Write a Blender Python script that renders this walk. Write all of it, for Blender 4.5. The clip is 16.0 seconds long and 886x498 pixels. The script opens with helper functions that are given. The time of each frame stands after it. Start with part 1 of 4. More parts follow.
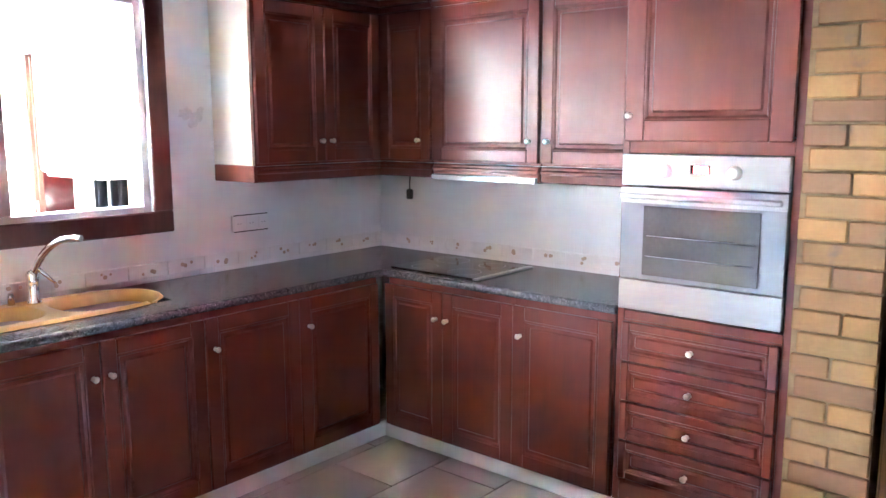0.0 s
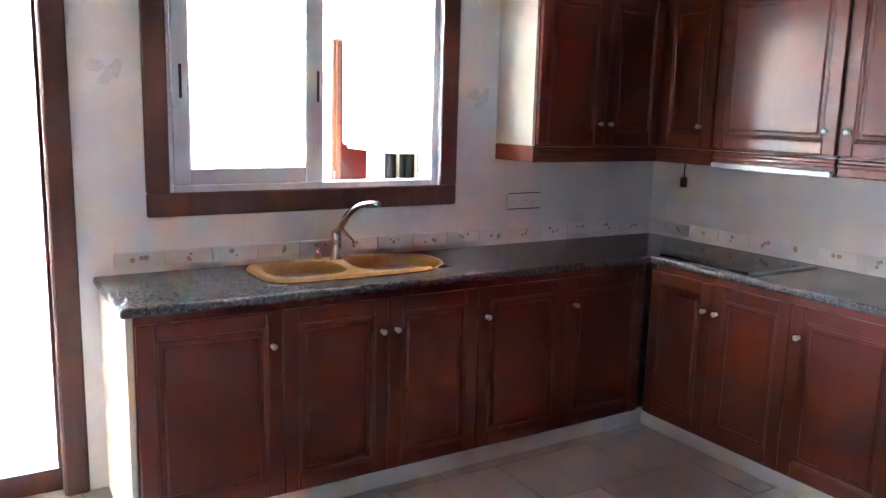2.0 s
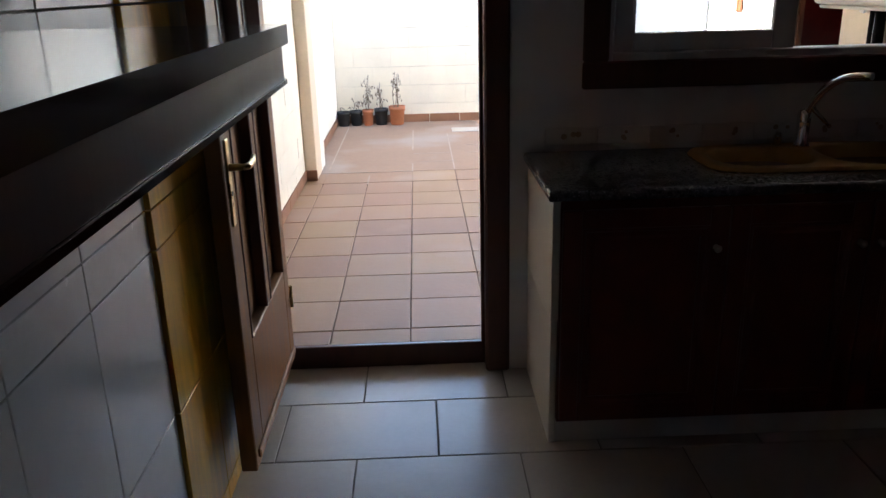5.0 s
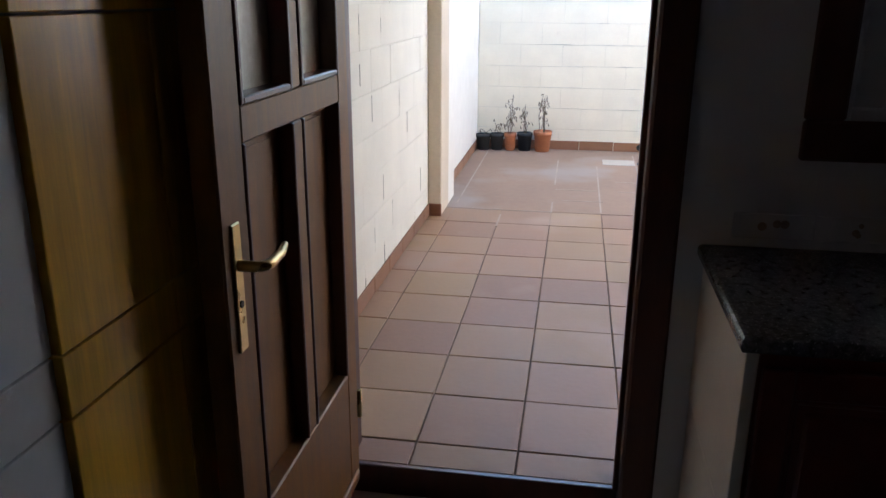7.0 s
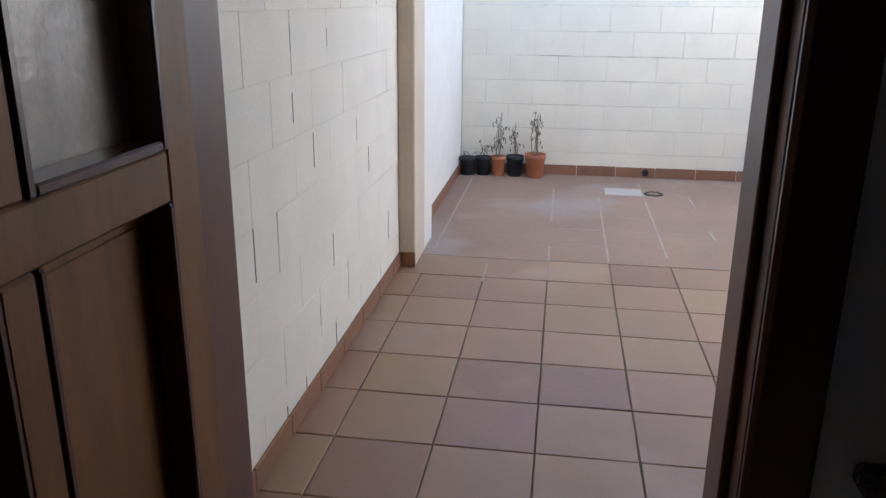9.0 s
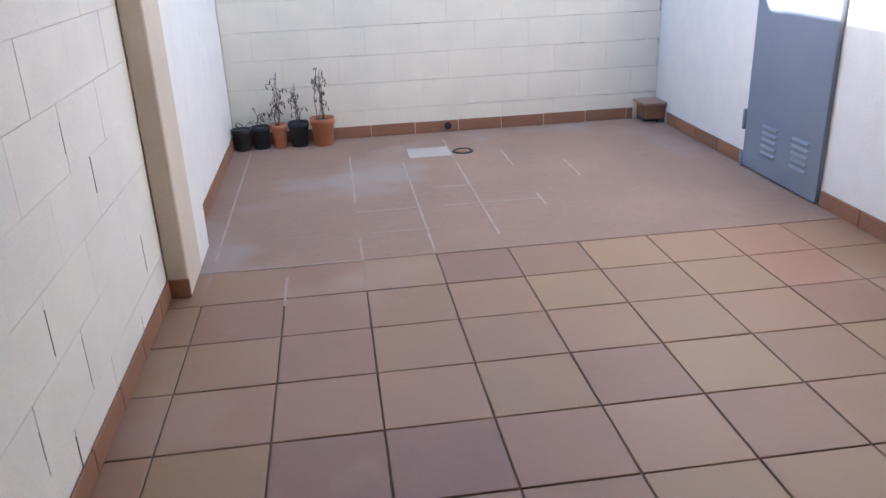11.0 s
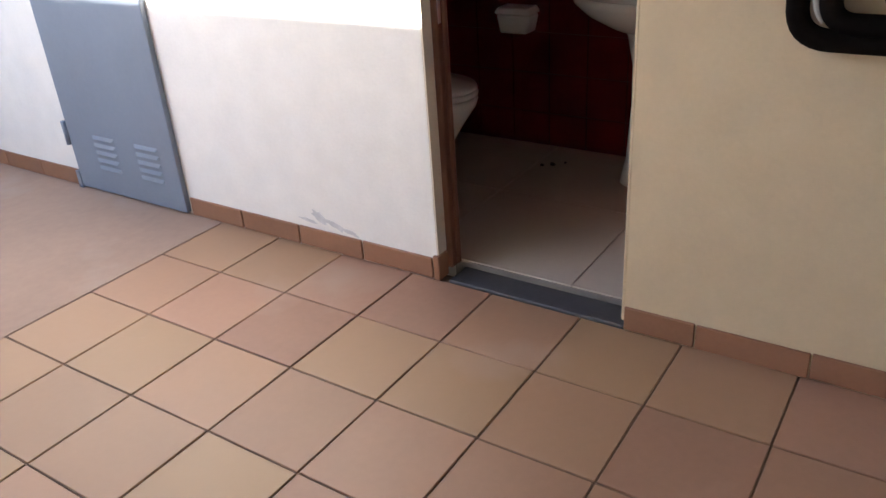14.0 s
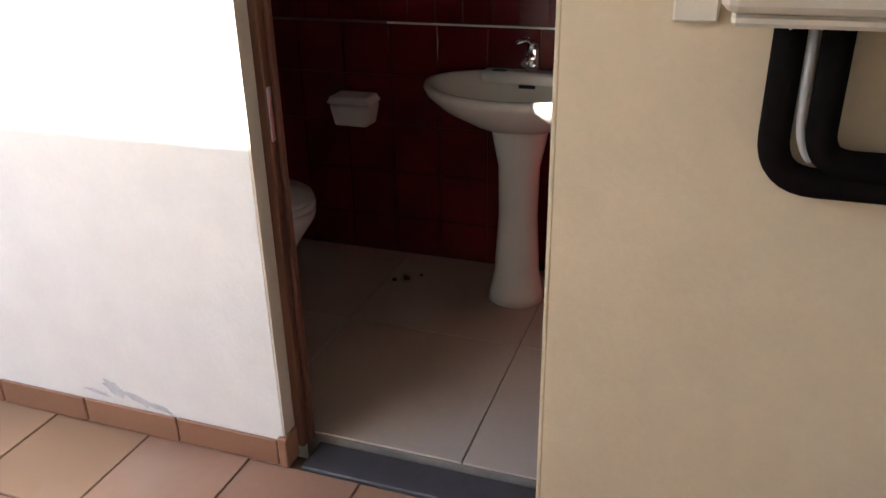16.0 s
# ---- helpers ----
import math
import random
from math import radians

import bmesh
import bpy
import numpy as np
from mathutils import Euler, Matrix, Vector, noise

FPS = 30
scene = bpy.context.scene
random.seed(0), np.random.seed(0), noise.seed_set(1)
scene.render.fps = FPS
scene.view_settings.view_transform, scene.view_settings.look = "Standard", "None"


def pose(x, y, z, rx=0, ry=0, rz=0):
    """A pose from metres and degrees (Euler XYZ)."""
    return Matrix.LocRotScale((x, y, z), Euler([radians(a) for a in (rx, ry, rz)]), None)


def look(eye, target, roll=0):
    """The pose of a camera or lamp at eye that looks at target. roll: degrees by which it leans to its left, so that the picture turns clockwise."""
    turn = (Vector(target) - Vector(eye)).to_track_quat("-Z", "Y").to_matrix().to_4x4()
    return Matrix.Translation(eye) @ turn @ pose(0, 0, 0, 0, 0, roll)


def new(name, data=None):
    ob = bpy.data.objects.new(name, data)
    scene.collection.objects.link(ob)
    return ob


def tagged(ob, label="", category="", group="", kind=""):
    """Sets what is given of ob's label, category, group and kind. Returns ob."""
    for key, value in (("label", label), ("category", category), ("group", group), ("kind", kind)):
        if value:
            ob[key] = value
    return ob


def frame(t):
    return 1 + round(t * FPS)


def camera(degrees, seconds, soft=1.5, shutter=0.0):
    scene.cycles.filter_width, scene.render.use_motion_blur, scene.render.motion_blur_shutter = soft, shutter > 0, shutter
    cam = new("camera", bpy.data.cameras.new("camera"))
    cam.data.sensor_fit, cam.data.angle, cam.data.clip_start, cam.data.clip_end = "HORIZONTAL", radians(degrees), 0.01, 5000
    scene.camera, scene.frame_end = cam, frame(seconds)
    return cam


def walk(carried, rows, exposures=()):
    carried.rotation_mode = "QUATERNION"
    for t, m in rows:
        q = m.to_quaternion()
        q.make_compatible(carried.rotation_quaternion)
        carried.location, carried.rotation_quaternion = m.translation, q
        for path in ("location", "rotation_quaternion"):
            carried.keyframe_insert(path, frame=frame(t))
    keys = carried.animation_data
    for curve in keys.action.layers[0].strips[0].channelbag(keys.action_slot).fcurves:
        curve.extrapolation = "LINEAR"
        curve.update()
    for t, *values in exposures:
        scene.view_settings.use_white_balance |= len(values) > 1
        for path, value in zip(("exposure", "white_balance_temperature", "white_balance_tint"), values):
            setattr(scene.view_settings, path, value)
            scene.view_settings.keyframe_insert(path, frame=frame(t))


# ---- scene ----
cam = camera(58.6, 16.0)
PATH = [
    (0, (0.41, 0.599, 1.513), (1.921, 1.874, 1.21), -0.1),
    (0.5, (0.385, 0.588, 1.5), (1.839, 1.922, 1.179), -0.2),
    (1, (0.372, 0.582, 1.491), (1.749, 2.004, 1.203), 0.5),
    (1.5, (0.3, 0.593, 1.499), (1.52, 2.148, 1.193), 1.3),
    (2, (0.28, 0.603, 1.493), (1.316, 2.279, 1.15), 1.5),
    (2.5, (0.266, 0.6, 1.516), (1.093, 2.37, 1.089), 1.9),
    (3, (0.271, 0.606, 1.471), (0.915, 2.434, 0.98), 0.4),
    (3.5, (0.276, 0.641, 1.454), (0.741, 2.509, 0.913), 0.1),
    (4, (0.29, 0.726, 1.438), (0.633, 2.613, 0.871), -0.4),
    (4.5, (0.311, 0.842, 1.417), (0.488, 2.751, 0.845), -1.2),
    (5, (0.328, 1.04, 1.417), (0.376, 2.935, 0.779), -1.5),
    (7.5, (0.384, 2.168, 1.411), (0.033, 4.048, 0.828), 0.0),
    (8, (0.378, 2.409, 1.389), (0.042, 4.308, 0.856), -1.4),
    (8.5, (0.335, 2.678, 1.414), (0.002, 4.566, 0.845), 0.0),
    (11, (0.197, 3.91, 1.381), (0.433, 5.751, 0.636), -2.3),
    (11.5, (0.225, 4.105, 1.38), (0.662, 5.87, 0.549), -2.1),
    (12, (0.25, 4.282, 1.381), (0.963, 5.926, 0.494), -2.0),
    (12.5, (0.291, 4.453, 1.42), (1.329, 5.886, 0.488), -3.4),
    (13, (0.345, 4.547, 1.442), (1.582, 5.781, 0.469), -2.2),
    (13.5, (0.439, 4.623, 1.445), (1.809, 5.712, 0.478), -3.3),
    (14, (0.569, 4.706, 1.424), (2.029, 5.717, 0.505), -4.0),
    (14.5, (0.739, 4.81, 1.435), (2.309, 5.662, 0.535), -1.2),
    (15, (0.884, 4.903, 1.44), (2.52, 5.659, 0.572), 0.1),
    (15.5, (1.025, 5.043, 1.429), (2.727, 5.74, 0.643), 0.1),
    (16, (1.141, 5.165, 1.436), (2.857, 5.775, 0.61), -1.0),
]
EXPO = [(0, 9.2, 5500, 8), (0.7, 9.2, 5500, 8), (1.5, 8.8, 5600, 8), (2.5, 7.65, 5900, 10), (3.5, 5.65, 6200, 10), (4.2, 4.4, 6400, 10), (5, 3.6, 6300, 10), (7.5, 3.0, 5850, 10), (8.6, 2.66, 5700, 10), (11, 2.65, 5700, 14), (12.5, 2.82, 6250, 14), (13.5, 2.85, 6250, 12), (14.5, 3.2, 6350, 12), (16, 3.15, 6450, 12)]
walk(cam, [(t, look(eye, target, roll)) for t, eye, target, roll in PATH], EXPO)

# ---- world and sun ----
world = bpy.data.worlds.new("sky")
scene.world = world
world.use_nodes = True
wn = world.node_tree
sky = wn.nodes.new("ShaderNodeTexSky")
sky.sky_type, sky.sun_disc = "NISHITA", False
sky.sun_elevation, sky.sun_rotation = radians(23.6), radians(298)
wn.nodes["Background"].inputs[1].default_value = 0.15
wn.links.new(sky.outputs[0], wn.nodes["Background"].inputs[0])
sun = new("sun", bpy.data.lights.new("sun", "SUN"))
sun.data.energy, sun.data.angle, sun.data.color = 4.0, radians(0.5), (1.0, 0.93, 0.82)
sun.matrix_world = look((-6, 9, 4), (-6 + 0.883, 9 - 0.469, 4 - 0.4365))

# ---- materials ----
def mat(name, base, rough=0.6, metal=0.0, vary=0.15, scale=6.0, fine=60.0, bump=0.1, spots=None, rand=0.0, coat=0.0, stretch=(1, 1, 1), tint=None):
    """A surface with broad and fine variation of its colour, fine relief, and optional stains (colour, share)."""
    m = bpy.data.materials.new(name)
    m.use_nodes = True
    nt = m.node_tree
    b = nt.nodes["Principled BSDF"]
    N, L = nt.nodes.new, nt.links.new
    tc = N("ShaderNodeTexCoord")
    mp = N("ShaderNodeMapping")
    mp.inputs["Scale"].default_value = stretch
    place = N("ShaderNodeNewGeometry").outputs["Position"] if rand else tc.outputs["Object"]
    L(place, mp.inputs[0])
    n1, n2 = N("ShaderNodeTexNoise"), N("ShaderNodeTexNoise")
    for n, s in ((n1, scale), (n2, fine)):
        n.inputs["Scale"].default_value, n.inputs["Detail"].default_value = s, 4
        L(mp.outputs[0], n.inputs["Vector"])
    add = N("ShaderNodeMath"); add.operation = "MULTIPLY_ADD"
    L(n2.outputs[0], add.inputs[0]); add.inputs[1].default_value = 0.4
    L(n1.outputs[0], add.inputs[2])
    src = add.outputs[0]
    if rand:
        oi = N("ShaderNodeObjectInfo")
        r = N("ShaderNodeMath"); r.operation = "MULTIPLY_ADD"
        L(oi.outputs["Random"], r.inputs[0]); r.inputs[1].default_value = rand
        L(src, r.inputs[2]); src = r.outputs[0]
    ramp = N("ShaderNodeMapRange")
    ramp.inputs[1].default_value, ramp.inputs[2].default_value = 0.4, 1.0 + rand
    L(src, ramp.inputs[0])
    mix = N("ShaderNodeMix"); mix.data_type = "RGBA"
    lo = tuple(c * (1 - vary) for c in base); hi = tuple(min(1, c * (1 + vary)) for c in base)
    mix.inputs[6].default_value, mix.inputs[7].default_value = (*lo, 1), (*hi, 1)
    L(ramp.outputs[0], mix.inputs[0])
    col = mix.outputs[2]
    if tint:
        wn2 = N("ShaderNodeTexWhiteNoise"); wn2.noise_dimensions = "1D"
        L(N("ShaderNodeObjectInfo").outputs["Random"], wn2.inputs["W"])
        share = N("ShaderNodeMath"); share.operation = "POWER"
        L(wn2.outputs["Value"], share.inputs[0]); share.inputs[1].default_value = 1.6
        m3 = N("ShaderNodeMix"); m3.data_type = "RGBA"
        L(share.outputs[0], m3.inputs[0]); L(col, m3.inputs[6]); m3.inputs[7].default_value = (*tint, 1)
        col = m3.outputs[2]
    if spots:
        n3 = N("ShaderNodeTexNoise"); n3.inputs["Scale"].default_value = spots[2]; n3.inputs["Detail"].default_value = 6
        L(place, n3.inputs["Vector"])
        mr = N("ShaderNodeMapRange"); mr.inputs[1].default_value, mr.inputs[2].default_value = 1 - spots[1], 1.12 - spots[1]
        L(n3.outputs[0], mr.inputs[0])
        m2 = N("ShaderNodeMix"); m2.data_type = "RGBA"
        L(mr.outputs[0], m2.inputs[0]); L(col, m2.inputs[6]); m2.inputs[7].default_value = (*spots[0], 1)
        col = m2.outputs[2]
    L(col, b.inputs["Base Color"])
    rr = N("ShaderNodeMapRange"); rr.inputs[3].default_value, rr.inputs[4].default_value = rough * 0.85, min(1, rough * 1.2)
    L(n1.outputs[0], rr.inputs[0]); L(rr.outputs[0], b.inputs["Roughness"])
    b.inputs["Metallic"].default_value = metal
    b.inputs["Coat Weight"].default_value = coat
    b.inputs["Coat Roughness"].default_value = 0.15
    if bump:
        bp = N("ShaderNodeBump"); bp.inputs["Strength"].default_value, bp.inputs["Distance"].default_value = bump, 0.004
        L(add.outputs[0], bp.inputs["Height"]); L(bp.outputs[0], b.inputs["Normal"])
    return m


def glass_mat(name, tint=(1, 1, 1), rough=0.0):
    m = bpy.data.materials.new(name)
    m.use_nodes = True
    b = m.node_tree.nodes["Principled BSDF"]
    b.inputs["Base Color"].default_value = (*tint, 1)
    b.inputs["Roughness"].default_value = rough
    b.inputs["Transmission Weight"].default_value = 1.0
    b.inputs["IOR"].default_value = 1.45
    return m


def glow_mat(name, colour, power):
    m = bpy.data.materials.new(name)
    m.use_nodes = True
    b = m.node_tree.nodes["Principled BSDF"]
    b.inputs["Base Color"].default_value = (*colour, 1)
    b.inputs["Emission Color"].default_value = (*colour, 1)
    b.inputs["Emission Strength"].default_value = power
    return m


M_MAHOG = mat("mahogany_lacquer", (0.142, 0.0215, 0.0105), 0.36, vary=0.12, scale=3, fine=26, bump=0.02, coat=0.2, stretch=(9, 9, 1))
M_MAHOG_D = mat("dark_mahogany", (0.075, 0.02, 0.014), 0.35, vary=0.3, scale=3, fine=30, bump=0.04, coat=0.3, stretch=(9, 9, 1))
M_LEAF = mat("door_wood", (0.205, 0.084, 0.02), 0.52, vary=0.3, scale=3, fine=34, bump=0.05, coat=0.06, stretch=(10, 10, 1))
M_TRIM = mat("trim_wood", (0.10, 0.032, 0.02), 0.4, vary=0.3, scale=3, fine=34, bump=0.05, coat=0.2, stretch=(8, 8, 1))
M_CREAM = mat("cream_melamine", (0.75, 0.7, 0.62), 0.35, vary=0.05, bump=0.01)
M_GRANITE = mat("grey_granite", (0.10, 0.105, 0.11), 0.22, vary=0.7, scale=60, fine=240, bump=0.01, spots=((0.32, 0.32, 0.33), 0.42, 140))
M_WTILE = mat("white_wall_tile", (0.80, 0.81, 0.82), 0.22, vary=0.06, scale=2, fine=18, bump=0.05, rand=0.1)
M_WGROUT = mat("pale_grout", (0.55, 0.54, 0.52), 0.9, vary=0.1, bump=0.2)
M_BORDER = mat("decor_border_tile", (0.78, 0.78, 0.775), 0.25, vary=0.06, scale=16, fine=80, bump=0.05, spots=((0.66, 0.62, 0.57), 0.3, 22))
# plaster of the unseen south wall, darkened to weaken light bounced indoors
M_PLASTER_K = mat("kitchen_plaster", (0.45, 0.42, 0.38), 0.85, vary=0.06, scale=2, bump=0.1)
# soffit of the unseen roof, dark to cut light bounced to floor and kitchen
M_SHADE_ROOF = mat("dark_roof_soffit", (0.36, 0.34, 0.31), 0.9, vary=0.15, scale=3, bump=0.3)
# unseen kitchen ceiling, darkened from M_CEIL to hold down bounced light
M_CEIL_K = mat("dimmed_ceiling_paint", (0.52, 0.50, 0.47), 0.9, vary=0.06, bump=0.05)
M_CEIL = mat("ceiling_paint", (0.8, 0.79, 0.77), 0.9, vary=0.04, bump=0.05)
M_KTILE = mat("beige_floor_tile", (0.47, 0.437, 0.395), 0.3, vary=0.12, scale=5, fine=50, bump=0.03, rand=0.2)
M_KGROUT = mat("floor_grout", (0.22, 0.20, 0.18), 0.9, vary=0.2, bump=0.2)
M_MARBLE = mat("white_plinth_stone", (0.82, 0.80, 0.77), 0.35, vary=0.06, scale=8, bump=0.02)
M_BRICK = mat("ochre_brick", (0.40, 0.20, 0.055), 0.8, vary=0.32, scale=10, fine=70, bump=0.5, rand=0.7, spots=((0.2, 0.12, 0.06), 0.36, 9), tint=(0.24, 0.11, 0.04))
M_YTILE = mat("ochre_streaked_tile", (0.80, 0.41, 0.022), 0.3, vary=0.35, scale=4, fine=18, bump=0.05, rand=0.2, stretch=(9, 9, 0.7))
M_MORTAR = mat("ochre_mortar", (0.25, 0.15, 0.06), 0.9, vary=0.25, scale=20, bump=0.5)
M_STEEL = mat("brushed_steel", (0.35, 0.365, 0.39), 0.32, metal=1.0, vary=0.06, scale=3, fine=120, bump=0.02, stretch=(1, 1, 18))
M_CHROME = mat("chrome", (0.75, 0.75, 0.76), 0.12, metal=1.0, vary=0.03, bump=0.0)
M_BRASS = mat("aged_brass", (0.6, 0.44, 0.2), 0.28, metal=1.0, vary=0.12, bump=0.03)
M_KNOB = mat("brushed_nickel", (0.80, 0.74, 0.67), 0.28, metal=0.8, vary=0.05, bump=0.0)
M_BLACKGL = mat("black_glass", (0.012, 0.012, 0.014), 0.06, vary=0.1, bump=0.0)
M_OVENGL = mat("oven_window", (0.085, 0.08, 0.078), 0.08, vary=0.2, bump=0.0)
M_OVENGREY = mat("oven_door_glass", (0.22, 0.23, 0.25), 0.1, vary=0.05, bump=0.0)
M_BLACK = mat("black_plastic", (0.015, 0.015, 0.016), 0.5, vary=0.2, bump=0.1)
M_FOAM = mat("black_pipe_foam", (0.007, 0.005, 0.004), 0.9, vary=0.3, scale=30, bump=0.4)
M_SINK = mat("ochre_composite", (0.50, 0.265, 0.07), 0.4, vary=0.12, scale=12, fine=200, bump=0.05)
M_WHITE = mat("white_enamel", (0.78, 0.78, 0.77), 0.3, vary=0.03, bump=0.01)
M_CERAMIC = mat("white_ceramic", (0.80, 0.78, 0.74), 0.12, vary=0.03, bump=0.0)
M_ALU = mat("white_aluminium", (0.72, 0.73, 0.74), 0.4, vary=0.04, bump=0.02)
M_BLOCK = mat("white_painted_block", (0.83, 0.795, 0.715), 0.85, vary=0.07, scale=4, fine=90, bump=0.7, rand=0.12, spots=((0.6, 0.54, 0.44), 0.28, 3))
# same paint as M_BLOCK with the north wall's warm light cast put in
M_BLOCK_N = mat("warm_cast_block_paint", (0.84, 0.78, 0.645), 0.85, vary=0.07, scale=4, fine=90, bump=0.7, rand=0.12, spots=((0.6, 0.54, 0.44), 0.28, 3))
M_JOINT = mat("block_joint", (0.74, 0.70, 0.60), 0.95, vary=0.2, scale=5, bump=0.6, spots=((0.16, 0.135, 0.11), 0.44, 2.6))
M_MORTAR2 = mat("dark_crack", (0.16, 0.14, 0.12), 0.95, vary=0.3, bump=0.2)
M_RENDER = mat("white_render", (0.80, 0.77, 0.72), 0.9, vary=0.05, scale=8, fine=70, bump=0.9, spots=((0.72, 0.67, 0.6), 0.3, 1.8))
# continues the white render; warm shade under the roof is put into its colour
M_RENDER_E = mat("warm_shade_render", (0.62, 0.49, 0.32), 0.9, vary=0.06, scale=7, fine=60, bump=1.0, spots=((0.57, 0.45, 0.30), 0.36, 1.6))
M_PILLAR = mat("beige_column_paint", (0.64, 0.55, 0.43), 0.85, vary=0.1, scale=3, bump=0.5)
M_TERRA = mat("terracotta_tile", (0.315, 0.168, 0.106), 0.48, vary=0.25, scale=2.2, fine=38, bump=0.3, rand=0.8, spots=((0.36, 0.235, 0.165), 0.42, 1.1), tint=(0.335, 0.205, 0.105))
M_SKIRT = mat("terracotta_skirting", (0.28, 0.135, 0.075), 0.6, vary=0.2, scale=6, bump=0.15, rand=0.4)
M_TGROUT = mat("dark_patio_grout", (0.15, 0.092, 0.062), 0.95, vary=0.3, scale=7, bump=0.5)
M_FILM = mat("cement_film", (0.31, 0.20, 0.142), 0.8, vary=0.16, scale=1.3, fine=26, bump=0.15, spots=((0.345, 0.27, 0.225), 0.46, 0.9))
M_PALEGROUT = mat("pale_patio_grout", (0.40, 0.31, 0.245), 0.95, vary=0.2, scale=9, bump=0.4)
M_GREYDOOR = mat("grey_metal_paint", (0.20, 0.235, 0.29), 0.45, vary=0.08, scale=3, fine=50, bump=0.05, spots=((0.16, 0.18, 0.22), 0.32, 4))
M_SLATE = mat("slate_threshold", (0.06, 0.056, 0.058), 0.55, vary=0.3, scale=10, bump=0.2)
M_BTILE = mat("white_bath_floor_tile", (0.45, 0.385, 0.32), 0.35, vary=0.08, scale=4, bump=0.03, rand=0.1)
M_RED = mat("maroon_wall_tile", (0.11, 0.007, 0.008), 0.16, vary=0.2, scale=5, fine=40, bump=0.02, rand=0.15)
M_REDGROUT = mat("dusty_red_grout", (0.2, 0.09, 0.08), 0.9, vary=0.1, bump=0.1)
M_FRAME2 = mat("worn_door_frame", (0.13, 0.048, 0.025), 0.6, vary=0.3, scale=4, fine=40, bump=0.2, stretch=(6, 6, 1))
M_POT_T = mat("terracotta_pot", (0.46, 0.17, 0.08), 0.7, vary=0.2, bump=0.15)
M_POT_B = mat("black_plastic_pot", (0.02, 0.022, 0.024), 0.55, vary=0.2, bump=0.05)
M_SOIL = mat("dry_soil", (0.08, 0.055, 0.04), 0.95, vary=0.4, scale=40, bump=0.8)
M_STEM = mat("dry_stem", (0.13, 0.10, 0.065), 0.9, vary=0.3, bump=0.2)
M_CEMENT = mat("cement_patch", (0.50, 0.44, 0.38), 0.9, vary=0.1, bump=0.3)
M_FLAKE = mat("bare_grey_plaster", (0.60, 0.59, 0.585), 0.95, vary=0.15, scale=20, bump=0.6)
M_MOTIF = mat("faded_brown_glaze", (0.44, 0.35, 0.27), 0.35, vary=0.25, scale=20, bump=0.02)
M_PIPE = mat("dull_grey_pipe", (0.36, 0.34, 0.31), 0.6, vary=0.15, scale=14, bump=0.1)
# heater enamel, darker and yellower than M_CREAM
M_HEATER = mat("cream_heater_enamel", (0.60, 0.53, 0.41), 0.35, vary=0.06, scale=4, bump=0.02)
M_FOAM.node_tree.nodes["Principled BSDF"].inputs["Specular IOR Level"].default_value = 0.04
M_PRINT = mat("faded_grey_glaze", (0.66, 0.66, 0.67), 0.3, vary=0.12, scale=30, bump=0.02)
M_GLASS = glass_mat("window_glass")
M_OBSCURE = mat("textured_door_glass", (0.5, 0.46, 0.40), 0.2, vary=0.15, scale=20, fine=120, bump=0.5)
M_DISPLAY = glow_mat("red_display", (1.0, 0.08, 0.1), 3.0)
M_SHELFTOP = mat("polished_dark_wood", (0.05, 0.018, 0.012), 0.12, vary=0.3, scale=3, fine=26, bump=0.02, coat=0.6, stretch=(1, 9, 9))

# ---- mesh helpers ----
def bx(bm, x0, x1, y0, y1, z0, z1, bevel=0.0, seg=1):
    """A box added to bm, with bevelled edges if asked."""
    x0, x1, y0, y1, z0, z1 = min(x0, x1), max(x0, x1), min(y0, y1), max(y0, y1), min(z0, z1), max(z0, z1)
    r = bmesh.ops.create_cube(bm, size=1.0, matrix=Matrix.Translation(((x0 + x1) / 2, (y0 + y1) / 2, (z0 + z1) / 2)) @ Matrix.Diagonal((x1 - x0, y1 - y0, z1 - z0, 1)))
    if bevel:
        es = list({e for v in r["verts"] for e in v.link_edges})
        bmesh.ops.bevel(bm, geom=es, offset=bevel, segments=seg, profile=0.5, affect="EDGES")
    return bm


def box(*a, **k):
    return bx(bmesh.new(), *a, **k)


def tube(bm, pts, r, seg=12, cap=True):
    """A round bar through the points; r is one radius or one for each point."""
    pts = [Vector(p) for p in pts]
    rs = r if isinstance(r, (list, tuple)) else [r] * len(pts)
    rings, up = [], None
    for i, p in enumerate(pts):
        d = (pts[min(i + 1, len(pts) - 1)] - pts[max(i - 1, 0)]).normalized()
        if up is None:
            up = d.orthogonal().normalized()
        up = (up - d * up.dot(d)).normalized()
        side = d.cross(up)
        rings.append([bm.verts.new(p + rs[i] * (math.cos(2 * math.pi * k / seg) * up + math.sin(2 * math.pi * k / seg) * side)) for k in range(seg)])
    for a, b in zip(rings, rings[1:]):
        for k in range(seg):
            bm.faces.new((a[k], a[(k + 1) % seg], b[(k + 1) % seg], b[k])).smooth = True
    if cap:
        bm.faces.new(rings[0][::-1])
        bm.faces.new(rings[-1])
    return bm


def lathe(bm, cx, cy, profile, seg=24, sx=1.0, sy=1.0):
    """A turned or oval form: profile of (radius, z) from below to above."""
    rings = []
    for r, z in profile:
        rings.append([bm.verts.new((cx + sx * r * math.cos(2 * math.pi * k / seg), cy + sy * r * math.sin(2 * math.pi * k / seg), z)) for k in range(seg)])
    for a, b in zip(rings, rings[1:]):
        for k in range(seg):
            bm.faces.new((a[k], a[(k + 1) % seg], b[(k + 1) % seg], b[k])).smooth = True
    bm.faces.new(rings[0][::-1])
    bm.faces.new(rings[-1])
    return bm


